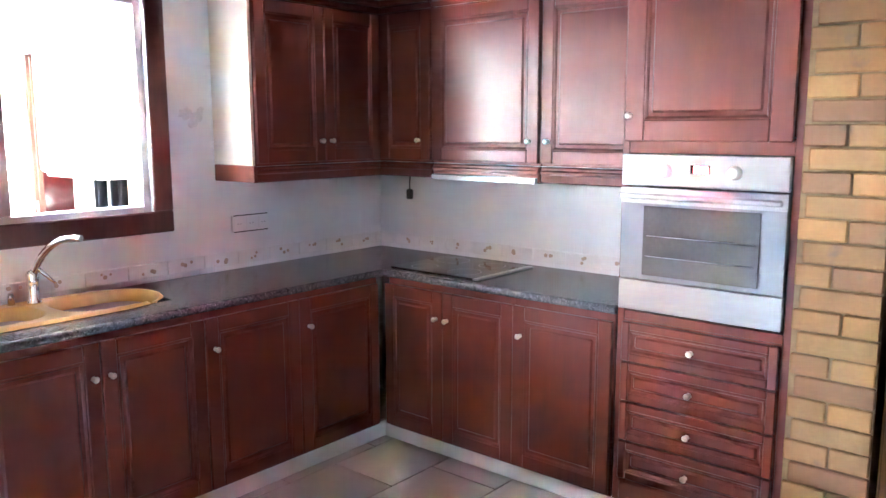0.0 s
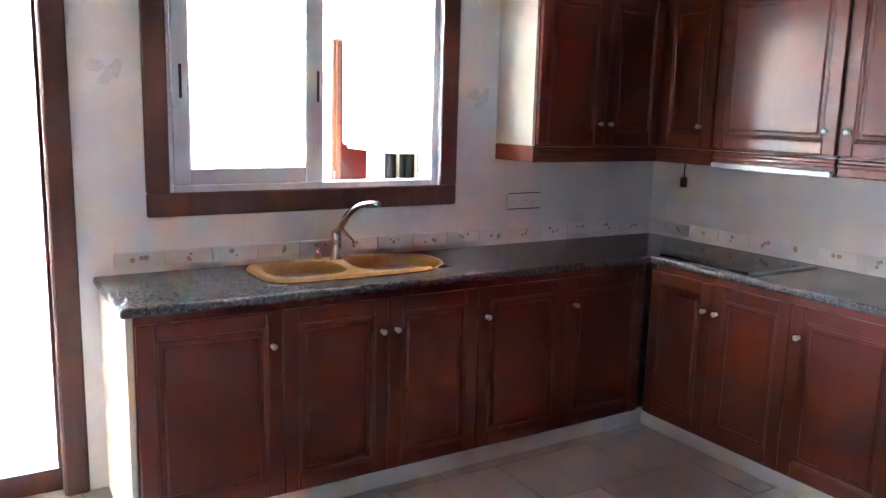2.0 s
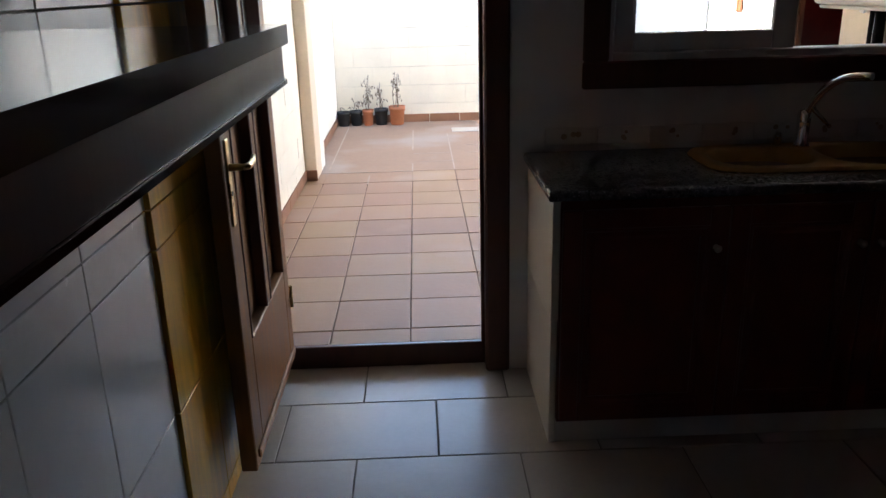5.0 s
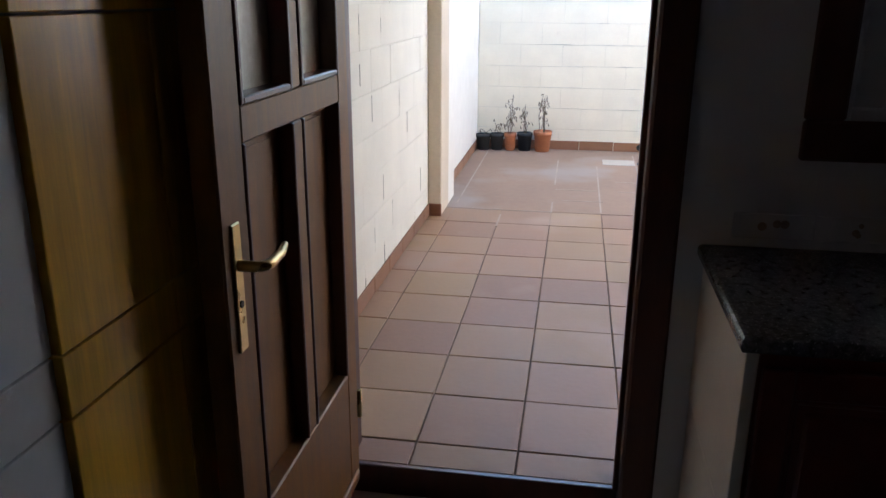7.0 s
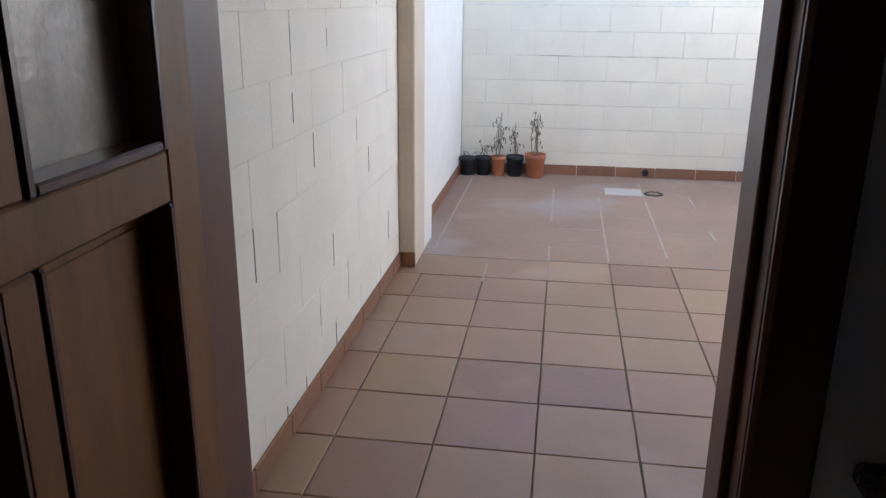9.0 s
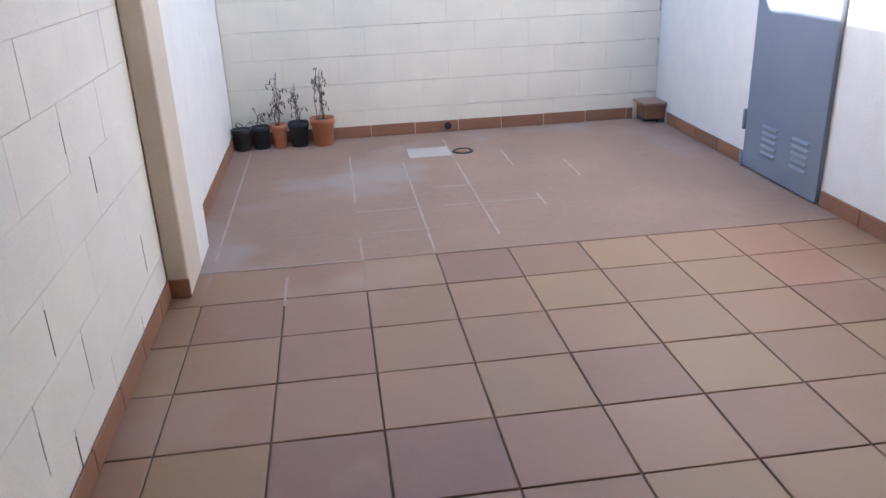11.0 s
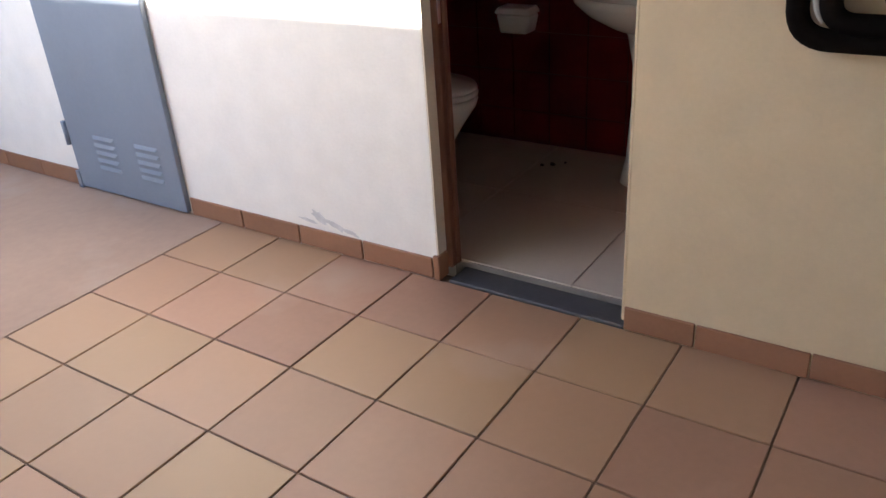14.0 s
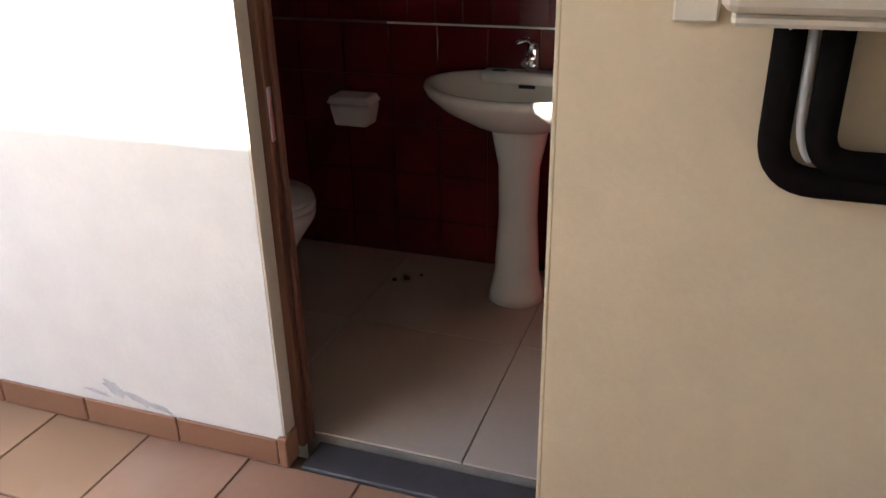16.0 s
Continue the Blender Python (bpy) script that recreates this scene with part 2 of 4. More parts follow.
def arc(p0, p1, p2, n=8):
    """A bend from p0 to p2 with its corner at p1."""
    p0, p1, p2 = Vector(p0), Vector(p1), Vector(p2)
    return [p0.lerp(p1, i / n).lerp(p1.lerp(p2, i / n), i / n) for i in range(n + 1)]


def mesh_from(name, bm, material):
    bmesh.ops.recalc_face_normals(bm, faces=bm.faces)
    me = bpy.data.meshes.new(name)
    bm.to_mesh(me)
    bm.free()
    me.materials.append(material)
    return me


def thing(name, loc, label, category, group=""):
    ob = new(name)
    ob.empty_display_size = 0.1
    ob.location = loc
    return tagged(ob, label, category, group)


def part(name, bm, material, parent=None, label=""):
    """One mesh in world coordinates, under a thing or a part."""
    ob = new(name, mesh_from(name, bm, material))
    if parent is not None:
        ob.parent = parent
        if parent.type == "EMPTY":
            ob.matrix_parent_inverse = Matrix.Translation(parent.location).inverted()
    if label:
        ob["label"] = label
    return ob


def solid(name, bm, material, label, category, group=""):
    """A top-level thing of one mesh."""
    return tagged(part(name, bm, material), label, category, group)


def setting(name, bm, material, label, category="wall"):
    return tagged(part(name, bm, material), label, category, "", "structure")


def wall_with_holes(bm, axis, d0, d1, a0, a1, z0, z1, holes=()):
    """A wall of thickness d0..d1 along x ('x': it runs along x) or y, with rectangular openings (a0, a1, z0, z1)."""
    def put(b0, b1, c0, c1):
        if b1 - b0 > 1e-4 and c1 - c0 > 1e-4:
            if axis == "x":
                bx(bm, b0, b1, d0, d1, c0, c1)
            else:
                bx(bm, d0, d1, b0, b1, c0, c1)
    at = a0
    for h0, h1, k0, k1 in sorted(holes):
        put(at, h0, z0, z1)
        put(h0, h1, z0, k0)
        put(h0, h1, k1, z1)
        at = h1
    put(at, a1, z0, z1)
    return bm


def pieces(name, mesh_list, spots, parent):
    """Pieces that share meshes: spots are (mesh index, location)."""
    for k, loc in spots:
        ob = new(name, mesh_list[k])
        ob.location = loc
        ob.parent = parent


def slab_mesh(name, sx, sy, sz, bevel, material):
    return mesh_from(name, box(-sx / 2, sx / 2, -sy / 2, sy / 2, -sz / 2, sz / 2, bevel=bevel), material)


# ---- plan ----
FK, FP = -0.115, -0.022        # floors of the kitchen and of the patio
CT = 0.80                      # worktop
YN, XE, XW, YS = 4.0, 3.85, -0.33, -2.6
TOP = 2.45
PX0, PX1, PY0, PY1 = -0.575, 2.656, 4.09, 9.74
YO = 4.22                      # outer face of the kitchen wall
DX0, DX1, DTOP = -0.27, 0.57, 2.08
WX0, WX1, WZ0, WZ1 = 1.02, 2.35, 1.12, 2.10

# ---- kitchen shell ----
setting("floor", box(XW - 0.2, XE + 0.2, YS - 0.2, 4.07, FK - 0.12, FK - 0.006), M_KGROUT, "grey grout bed of the kitchen's beige tile floor", "floor")
setting("ceiling", box(XW - 0.2, XE + 0.2, YS - 0.2, YO, TOP, TOP + 0.15), M_CEIL_K, "plain unseen kitchen ceiling, darkened to cut bounced light", "ceiling")
setting("wall_north", wall_with_holes(bmesh.new(), "x", YN, YO, XW - 0.4, XE + 0.2, FK - 0.1, TOP, [(DX0 - 0.03, DX1 + 0.03, FK - 0.1, DTOP + 0.03), (WX0, WX1, WZ0, WZ1)]), M_WTILE, "white glazed kitchen wall with a window and a doorway")
setting("wall_east", box(XE, XE + 0.2, YS - 0.2, YN, FK - 0.1, TOP), M_WTILE, "white glazed wall behind the hob")
wall_w = setting("wall_west", box(XW - 0.2, XW, YS - 0.2, YN, FK - 0.1, TOP), M_WGROUT, "grouted wall behind white glazed tiles")
setting("wall_south", box(XW, XE, YS - 0.2, YS, FK - 0.1, TOP), M_PLASTER_K, "plain plastered wall closing the kitchen")

# window: timber surround, white sliding frame, one sash slid open
bm = bmesh.new()
for a in ((0.934, 1.03, 1.13, 2.20), (2.34, 2.437, 1.13, 2.20), (0.934, 2.437, 1.03, 1.13), (0.934, 2.437, 2.09, 2.20)):
    bx(bm, a[0], a[1], YN - 0.022, YN - 0.001, a[2], a[3], bevel=0.006)
win = setting("window_1", bm, M_TRIM, "kitchen window with a dark timber surround and white sliding sashes", "window")
bm = bmesh.new()
for a in ((WX0, WX0 + 0.035, WZ0, WZ1), (WX1 - 0.035, WX1, WZ0, WZ1), (WX0 + 0.035, WX1 - 0.035, WZ0, WZ0 + 0.035), (WX0 + 0.035, WX1 - 0.035, WZ1 - 0.035, WZ1)):
    bx(bm, a[0], a[1], YN + 0.03, YN + 0.12, a[2], a[3], bevel=0.004)
part("window_frame", bm, M_ALU, win, "white aluminium frame")
for k, (x0, x1, y) in enumerate(((1.057, 1.735, 4.045), (1.075, 1.75, 4.085))):
    bm = bmesh.new()
    for a in ((x0, x0 + 0.07, 1.157, 2.06), (x1 - 0.085, x1, 1.157, 2.06), (x0 + 0.07, x1 - 0.085, 1.157, 1.225), (x0 + 0.07, x1 - 0.085, 1.99, 2.06)):
        bx(bm, a[0], a[1], y - 0.015, y + 0.015, a[2], a[3], bevel=0.004)
    s = part("sash", bm, M_ALU, win, "white aluminium sliding sash")
    p = part("pane", box(x0 + 0.065, x1 - 0.08, y - 0.003, y + 0.003, 1.22, 1.995), M_GLASS, s)
    p.visible_shadow = False
    bm = bmesh.new()
    for xx in (x0 + 0.03, x1 - 0.035):
        bx(bm, xx, xx + 0.012, y - 0.022, y - 0.014, 1.52, 1.66, bevel=0.003)
    part("sash_pull", bm, M_BLACK, s)
part("window_sill", box(WX0, WX1, YN + 0.121, YO + 0.03, WZ0 - 0.03, WZ0 + 0.004, bevel=0.004), M_MARBLE, win)

# doorway to the patio
bm = bmesh.new()
bx(bm, DX1, DX1 + 0.095, YN - 0.025, YN - 0.001, FK, DTOP + 0.095, bevel=0.008)
bx(bm, XW + 0.002, DX0, YN - 0.025, YN - 0.001, FK, DTOP + 0.095, bevel=0.008)
bx(bm, DX0, DX1, YN - 0.025, YN - 0.001, DTOP, DTOP + 0.095, bevel=0.008)
frame_k = setting("door_frame", bm, M_TRIM, "dark timber architrave round the patio doorway", "door frame")
bm = bmesh.new()
bx(bm, DX1, DX1 + 0.029, YN, YO - 0.01, FK, DTOP + 0.029)
bx(bm, DX0 - 0.029, DX0, YN, YO - 0.01, FK, DTOP + 0.029)
bx(bm, DX0, DX1, YN, YO - 0.01, DTOP, DTOP + 0.029)
bx(bm, DX1 - 0.014, DX1, YN + 0.05, YN + 0.075, FK + 0.1, DTOP, bevel=0.003)
part("jamb", bm, M_TRIM, frame_k)
setting("threshold", box(DX0, DX1, 4.07, PY0 + 0.004, FK - 0.05, FP + 0.002, bevel=0.004), M_MAHOG_D, "dark timber riser of the step up to the patio", "step")

# ---- patio shell ----
floor_p = setting("patio_floor", box(PX0 - 0.1, PX1 + 0.05, PY0 + 0.006, PY1 + 0.1, FP - 0.15, FP - 0.006), M_TGROUT, "dark grout bed of the terracotta patio floor", "floor")
wall_pw = setting("patio_wall_west", box(PX0 - 0.25, PX0 - 0.005, YO, PY1 + 0.25, FP - 0.1, 2.5), M_JOINT, "jointed bed of a white painted concrete block wall")
wall_pn = setting("patio_wall_north", box(PX0 - 0.005, PX1 + 0.25, PY1 + 0.005, PY1 + 0.25, FP - 0.1, 2.3), M_JOINT, "jointed bed of the white block wall at the patio's end")
BD0, BD1, BDT = 5.46, 6.18, 2.02
bm = box(PX1, PX1 + 0.12, BD1, PY1 + 0.005, FP - 0.1, 2.6)
bx(bm, PX1, PX1 + 0.12, BD0 + 0.001, BD1, BDT, 2.6)
setting("patio_wall_east", bm, M_RENDER, "white rendered patio wall beside the washroom doorway")
setting("patio_wall_southeast", box(PX1, PX1 + 0.12, YO, BD0, FP - 0.1, 2.6), M_RENDER_E, "rendered wall behind the water heater, warm shade put into its colour")
setting("column", box(PX0, -0.483, 7.09, 7.40, FP, 2.5, bevel=0.006), M_PILLAR, "beige painted column on the block wall", "column")
setting("column_return", box(PX0, -0.488, 7.401, 7.69, FP, 2.5), M_RENDER, "white rendered side of the column", "column")
setting("patio_wall_step", box(PX0, -0.566, 7.691, PY1, FP, 2.5), M_RENDER, "white rendered stretch of wall beyond the column")
# out of view: slab added over the patio, its edge set by the sun
setting("shading_roof", box(PX0 - 0.25, PX1 + 0.118, YO + 0.002, 7.29, 2.6, 2.75), M_SHADE_ROOF, "unseen roof slab, added to keep the sun off the patio wall", "roof")

# ---- washroom shell ----
BX1 = 4.04
BF = 0.005
BY0, BY1 = 5.0, 7.1
bfloor = setting("washroom_floor", box(PX1 + 0.125, BX1 + 0.1, BY0 - 0.1, BY1 + 0.1, FP - 0.1, BF - 0.005), M_KGROUT, "grout bed of the washroom floor", "floor")
wall_b = setting("washroom_wall_east", box(BX1, BX1 + 0.12, BY0 - 0.1, BY1 + 0.1, FP - 0.1, 2.6), M_REDGROUT, "grout bed of glossy maroon wall tiles")
setting("washroom_wall_north", box(PX1 + 0.12, BX1, BY1, BY1 + 0.1, FP - 0.1, 2.6), M_RED, "glossy maroon washroom wall")
setting("washroom_wall_south", box(PX1 + 0.12, BX1, BY0 - 0.1, BY0, FP - 0.1, 2.6), M_RED, "glossy maroon washroom wall")
setting("washroom_ceiling", box(PX1 + 0.12, BX1 + 0.12, BY0 - 0.1, BY1 + 0.1, 2.601, 2.7), M_CEIL, "white washroom ceiling", "ceiling")


# ---- kitchen furniture ----
def north(u, d, z):
    return (u, 3.415 - d, z)


def east(u, d, z):
    return (3.255 - d, u, z)


def north_up(u, d, z):
    return (u, 3.69 - d, z)


def east_up(u, d, z):
    return (3.54 - d, u, z)


def obx(bm, F, u0, u1, d0, d1, z0, z1, bevel=0.0):
    a, b = F(u0, d0, z0), F(u1, d1, z1)
    return bx(bm, a[0], b[0], a[1], b[1], a[2], b[2], bevel=bevel)


def knob(F, u, z, parent, d=0.022):
    bm = bmesh.new()
    tube(bm, [F(u, d + k, z) for k in (0, 0.002, 0.012, 0.016, 0.022, 0.028, 0.031)], [0.010, 0.006, 0.005, 0.011, 0.013, 0.010, 0.004], seg=12)
    part("knob", bm, M_KNOB, parent, "round brushed nickel knob")


def ring(F, u0, u1, z0, z1, w, d0, d1):
    """A moulding that slopes inward round a rectangle, in one piece."""
    bm = bmesh.new()
    def loop(k, d):
        return [bm.verts.new(F(u, d, z)) for u, z in ((u0 + k, z0 + k), (u1 - k, z0 + k), (u1 - k, z1 - k), (u0 + k, z1 - k))]
    loops = [loop(0, d0), loop(0, d1), loop(w * 0.3, d1 + 0.001), loop(w * 0.7, d1 - 0.003), loop(w, d0)]
    for a, b in zip(loops, loops[1:]):
        for k in range(4):
            bm.faces.new((a[k], a[(k + 1) % 4], b[(k + 1) % 4], b[k]))
    return bm


def panel_door(name, F, u0, u1, z0, z1, parent, material, rail=0.062):
    """A door or drawer front: backing, stiles, rails, moulding and raised field."""
    g = 0.002
    u0, u1, z0, z1 = u0 + g, u1 - g, z0 + g, z1 - g
    d = part(name, obx(bmesh.new(), F, u0 + 0.01, u1 - 0.01, 0.0, 0.012, z0 + 0.01, z1 - 0.01), material, parent)
    part("stile", obx(bmesh.new(), F, u0, u0 + rail, 0.0, 0.022, z0, z1, bevel=0.004), material, d)
    part("stile", obx(bmesh.new(), F, u1 - rail, u1, 0.0, 0.022, z0, z1, bevel=0.004), material, d)
    part("rail", obx(bmesh.new(), F, u0 + rail, u1 - rail, 0.0, 0.0215, z0, z0 + rail, bevel=0.004), material, d)
    part("rail", obx(bmesh.new(), F, u0 + rail, u1 - rail, 0.0, 0.0215, z1 - rail, z1, bevel=0.004), material, d)
    part("moulding", ring(F, u0 + rail, u1 - rail, z0 + rail, z1 - rail, 0.014, 0.011, 0.019), material, d)
    r2 = rail + min(0.026, rail * 0.6)
    part("field", obx(bmesh.new(), F, u0 + r2, u1 - r2, 0.004, 0.019, z0 + r2, z1 - r2, bevel=0.008), material, d)
    return d


def base_cabinet(F, u0, u1, depth, doors, label, group):
    """doors: (from, to, knob position)."""
    at = F((u0 + u1) / 2, -depth / 2, FK)
    t = thing("base_cabinet", at, label, "cabinet", group)
    bm = bmesh.new()
    obx(bm, F, u0 + 0.001, u1 - 0.001, -depth, -0.001, FK + 0.09, CT - 0.037)
    part("body", bm, M_MAHOG, t)
    for a, b, k in doors:
        d = panel_door("door", F, a, b, FK + 0.1, 0.735, t, M_MAHOG)
        if k is not None:
            knob(F, k, 0.60, d)
    return t


BASE = "mahogany base cabinets under the granite worktop"
base_cabinet(north, 0.762, 1.30, 0.57, [(0.765, 1.30, 1.256)], "dark mahogany base cabinet beside the cream end panel", BASE)
base_cabinet(north, 1.30, 2.20, 0.57, [(1.30, 1.755, 1.722), (1.755, 2.20, 1.788)], "dark mahogany double-door cabinet below the sink", BASE)
base_cabinet(north, 2.20, 2.70, 0.57, [(2.20, 2.70, 2.243)], "dark mahogany single-door base cabinet next to the sink", BASE)
base_cabinet(north, 2.70, 3.22, 0.57, [(2.70, 3.215, 2.75)], "dark mahogany base cabinet in the corner", BASE)
base_cabinet(east, 2.58, 3.36, 0.58, [(2.99, 3.375, 3.026), (2.58, 2.99, 2.958)], "red mahogany double-door cabinet under the hob", BASE)
base_cabinet(east, 2.08, 2.58, 0.58, [(2.085, 2.58, 2.535)], "red mahogany cabinet beside the oven housing", BASE)

# plinths
bm = bmesh.new()
bx(bm, 0.75, 3.30, 3.435, 3.46, FK, FK + 0.09, bevel=0.003)
bx(bm, 3.29, 3.31, 1.42, 3.434, FK, FK + 0.09, bevel=0.003)
setting("baseboard", bm, M_MARBLE, "white stone plinth strip under the cabinets", "plinth")

# cream end panel, in two boards
t = thing("end_panel", (0.748, 3.7, FK), "cream laminate end panel with a joint across it", "panel")
part("board", box(0.738, 0.761, 3.43, 3.985, FK + 0.001, 0.345, bevel=0.002), M_CREAM, t)
part("board", box(0.736, 0.761, 3.415, 3.985, 0.352, CT - 0.037, bevel=0.002), M_CREAM, t)

# worktop with a rounded edge and a cut-out for the sink
bm = bmesh.new()
Z0, Z1 = CT - 0.035, CT
xs, ys = (0.718, 1.34, 2.16, 3.235, 3.838), (2.078, 3.385, 3.57, 3.91, 3.988)
vs = {}
for i in range(4):
    for j in range(4):
        if (j == 0 and i < 3) or (i == 1 and j == 2):
            continue
        q = []
        for a, c in ((i, j), (i + 1, j), (i + 1, j + 1), (i, j + 1)):
            if (a, c) not in vs:
                vs[a, c] = bm.verts.new((xs[a], ys[c], Z1))
            q.append(vs[a, c])
        bm.faces.new(q)
low = bmesh.ops.extrude_face_region(bm, geom=bm.faces[:])
bmesh.ops.translate(bm, verts=[v for v in low["geom"] if isinstance(v, bmesh.types.BMVert)], vec=(0, 0, Z0 - Z1))
def on_front(v):
    return (abs(v.co.y - 3.385) < 1e-4 and v.co.x < 3.24) or (abs(v.co.x - 3.235) < 1e-4 and v.co.y < 3.39) or abs(v.co.x - 0.718) < 1e-4
lip = [e for e in bm.edges if abs(e.verts[0].co.z - e.verts[1].co.z) < 1e-5 and all(on_front(v) for v in e.verts)
       and (abs(e.verts[0].co.x - e.verts[1].co.x) < 1e-5 or abs(e.verts[0].co.y - e.verts[1].co.y) < 1e-5)]
bmesh.ops.bevel(bm, geom=lip, offset=0.012, segments=3, profile=0.5, affect="EDGES")
solid("worktop", bm, M_GRANITE, "speckled grey granite worktop running round the corner", "worktop")

# sink: one moulded sheet with two bowls
def sink_z(x, y):
    z = CT + 0.014
    for cx, cy, rx, ry, depth in ((1.52, 3.74, 0.165, 0.145, 0.14), (1.95, 3.735, 0.20, 0.165, 0.17)):
        q = (abs((x - cx) / rx) ** 3 + abs((y - cy) / ry) ** 3) ** (1 / 3)
        f = max(0.0, min(1.0, (1.04 - q) / 0.22))
        z -= depth * f * f * (3 - 2 * f)
    return z


bm = bmesh.new()
nx, ny = 84, 44
grid = {}
for i in range(nx + 1):
    for j in range(ny + 1):
        a, b = 2 * i / nx - 1, 2 * j / ny - 1
        k = max(abs(a), abs(b)) / max(1e-6, (abs(a) ** 5 + abs(b) ** 5) ** 0.2)
        if a > 0:
            k2 = max(abs(a), abs(b)) / max(1e-6, (abs(a) ** 2.6 + abs(b) ** 2.6) ** (1 / 2.6))
            k = k * (1 - a) + k2 * a
        x, y = 1.745 + 0.445 * a * k, 3.745 + 0.215 * b * k
        edge = max(abs(a), abs(b))
        z = sink_z(x, y) if edge < 0.999 else CT + 0.002
        grid[i, j] = bm.verts.new((x, y, z))
for i in range(nx):
    for j in range(ny):
        bm.faces.new((grid[i, j], grid[i + 1, j], grid[i + 1, j + 1], grid[i, j + 1])).smooth = True
t = thing("kitchen_sink", (1.745, 3.745, CT), "ochre composite double-bowl sink set in the worktop", "sink")
part("basin", bm, M_SINK, t)
for cx, z in ((1.52, CT - 0.124), (1.95, CT - 0.154)):
    part("drain", lathe(bmesh.new(), cx, 3.74, [(0.028, z), (0.03, z + 0.004), (0.02, z + 0.005), (0.012, z + 0.002)], seg=16), M_CHROME, t)

t = thing("kitchen_tap", (1.735, 3.885, CT), "tall curved chrome mixer tap behind the sink", "tap")
part("tap_body", lathe(bmesh.new(), 1.735, 3.885, [(0.03, CT + 0.012), (0.028, CT + 0.02), (0.022, CT + 0.03), (0.024, CT + 0.10), (0.026, CT + 0.13), (0.02, CT + 0.145), (0.012, CT + 0.15)], seg=20), M_CHROME, t)
part("spout", tube(bmesh.new(), [(1.737, 3.88, CT + 0.13)] + arc((1.745, 3.868, CT + 0.16), (1.772, 3.80, CT + 0.292), (1.842, 3.668, CT + 0.286), 10), [0.015] * 6 + [0.013] * 6), M_CHROME, t)
part("lever", tube(bmesh.new(), [(1.735, 3.885, CT + 0.145), (1.75, 3.86, CT + 0.155), (1.79, 3.81, CT + 0.10)], [0.012, 0.010, 0.006], seg=10), M_CHROME, t)
part("lever_knob", lathe(bmesh.new(), 1.66, 3.92, [(0.014, CT + 0.012), (0.014, CT + 0.05), (0.01, CT + 0.062)], seg=14), M_CHROME, t)

t = thing("hob", (3.54, 3.10, CT), "flat black glass hob with a steel edge strip", "hob")
part("glass_plate", box(3.31, 3.77, 2.86, 3.40, CT + 0.001, CT + 0.008, bevel=0.002), M_BLACKGL, t)
part("steel_strip", box(3.30, 3.77, 2.825, 2.858, CT + 0.001, CT + 0.009, bevel=0.002), M_STEEL, t)
for cx, cy, r in ((3.42, 3.00, 0.085), (3.65, 3.00, 0.07), (3.42, 3.26, 0.07), (3.65, 3.26, 0.09)):
    bm = bmesh.new()
    for k in range(36):
        a0, a1 = 2 * math.pi * k / 36, 2 * math.pi * (k + 1) / 36
        v = [bm.verts.new((cx + q * math.cos(a), cy + q * math.sin(a), CT + 0.0085)) for a, q in ((a0, r), (a1, r), (a1, r - 0.004), (a0, r - 0.004))]
        bm.faces.new(v)
    part("cooking_ring", bm, M_STEEL, t)

# wall cabinets
UB, UT = 1.345, 2.11


def wall_cabinet(F, u0, u1, depth, doors, label):
    t = thing("wall_cabinet", F((u0 + u1) / 2, -depth / 2, UB), label, "cabinet", "mahogany wall cabinets")
    bm = bmesh.new()
    obx(bm, F, u0 + 0.001, u1 - 0.001, -depth, -0.001, UB - 0.01, UT + 0.06)
    part("body", bm, M_MAHOG, t)
    bm = bmesh.new()
    obx(bm, F, u0 + 0.001, u1 - 0.001, -0.02, 0.012, UB - 0.088, UB - 0.012, bevel=0.006)
    obx(bm, F, u0 + 0.001, u1 - 0.001, -0.015, 0.02, UB - 0.05, UB - 0.028, bevel=0.006)
    part("light_rail", bm, M_MAHOG, t)
    bm = bmesh.new()
    obx(bm, F, u0 + 0.001, u1 - 0.001, -0.02, 0.03, UT + 0.005, UT + 0.035, bevel=0.008)
    obx(bm, F, u0 + 0.001, u1 - 0.001, -0.02, 0.05, UT + 0.036, UT + 0.07, bevel=0.010)
    part("cornice", bm, M_MAHOG, t)
    for a, b, k in doors:
        d = panel_door("door", F, a, b, UB, UT, t, M_MAHOG)
        knob(F, k, 1.45, d)
    return t


wc = wall_cabinet(north_up, 2.70, 3.545, 0.305, [(2.70, 3.127, 3.093), (3.127, 3.52, 3.161)], "dark mahogany double wall cabinet with a cream side")
part("side_panel", box(2.683, 2.699, 3.69, 3.995, UB - 0.006, UT + 0.06), M_CREAM, wc, "cream side panel facing the window")
part("side_rail", box(2.681, 2.699, 3.676, 3.995, UB - 0.088, UB - 0.008, bevel=0.003), M_MAHOG, wc)
wall_cabinet(east_up, 3.305, 3.70, 0.305, [(3.31, 3.665, 3.385)], "narrow mahogany wall cabinet in the corner")
wall_cabinet(east_up, 2.64, 3.30, 0.305, [(2.645, 3.30, 2.693)], "wide mahogany wall cabinet over the hob")
wall_cabinet(east_up, 2.08, 2.635, 0.305, [(2.085, 2.632, 2.591)], "mahogany wall cabinet beside the oven housing")
t = thing("cooker_hood", (3.66, 2.97, UB - 0.1), "slim steel pull-out cooker hood under a wall cabinet", "cooker hood")
part("hood_body", box(3.56, 3.83, 2.66, 3.28, UB - 0.094, UB - 0.0885), M_BLACK, t)
part("front_strip", box(3.505, 3.53, 2.65, 3.29, UB - 0.094, UB - 0.066, bevel=0.003), M_STEEL, t)

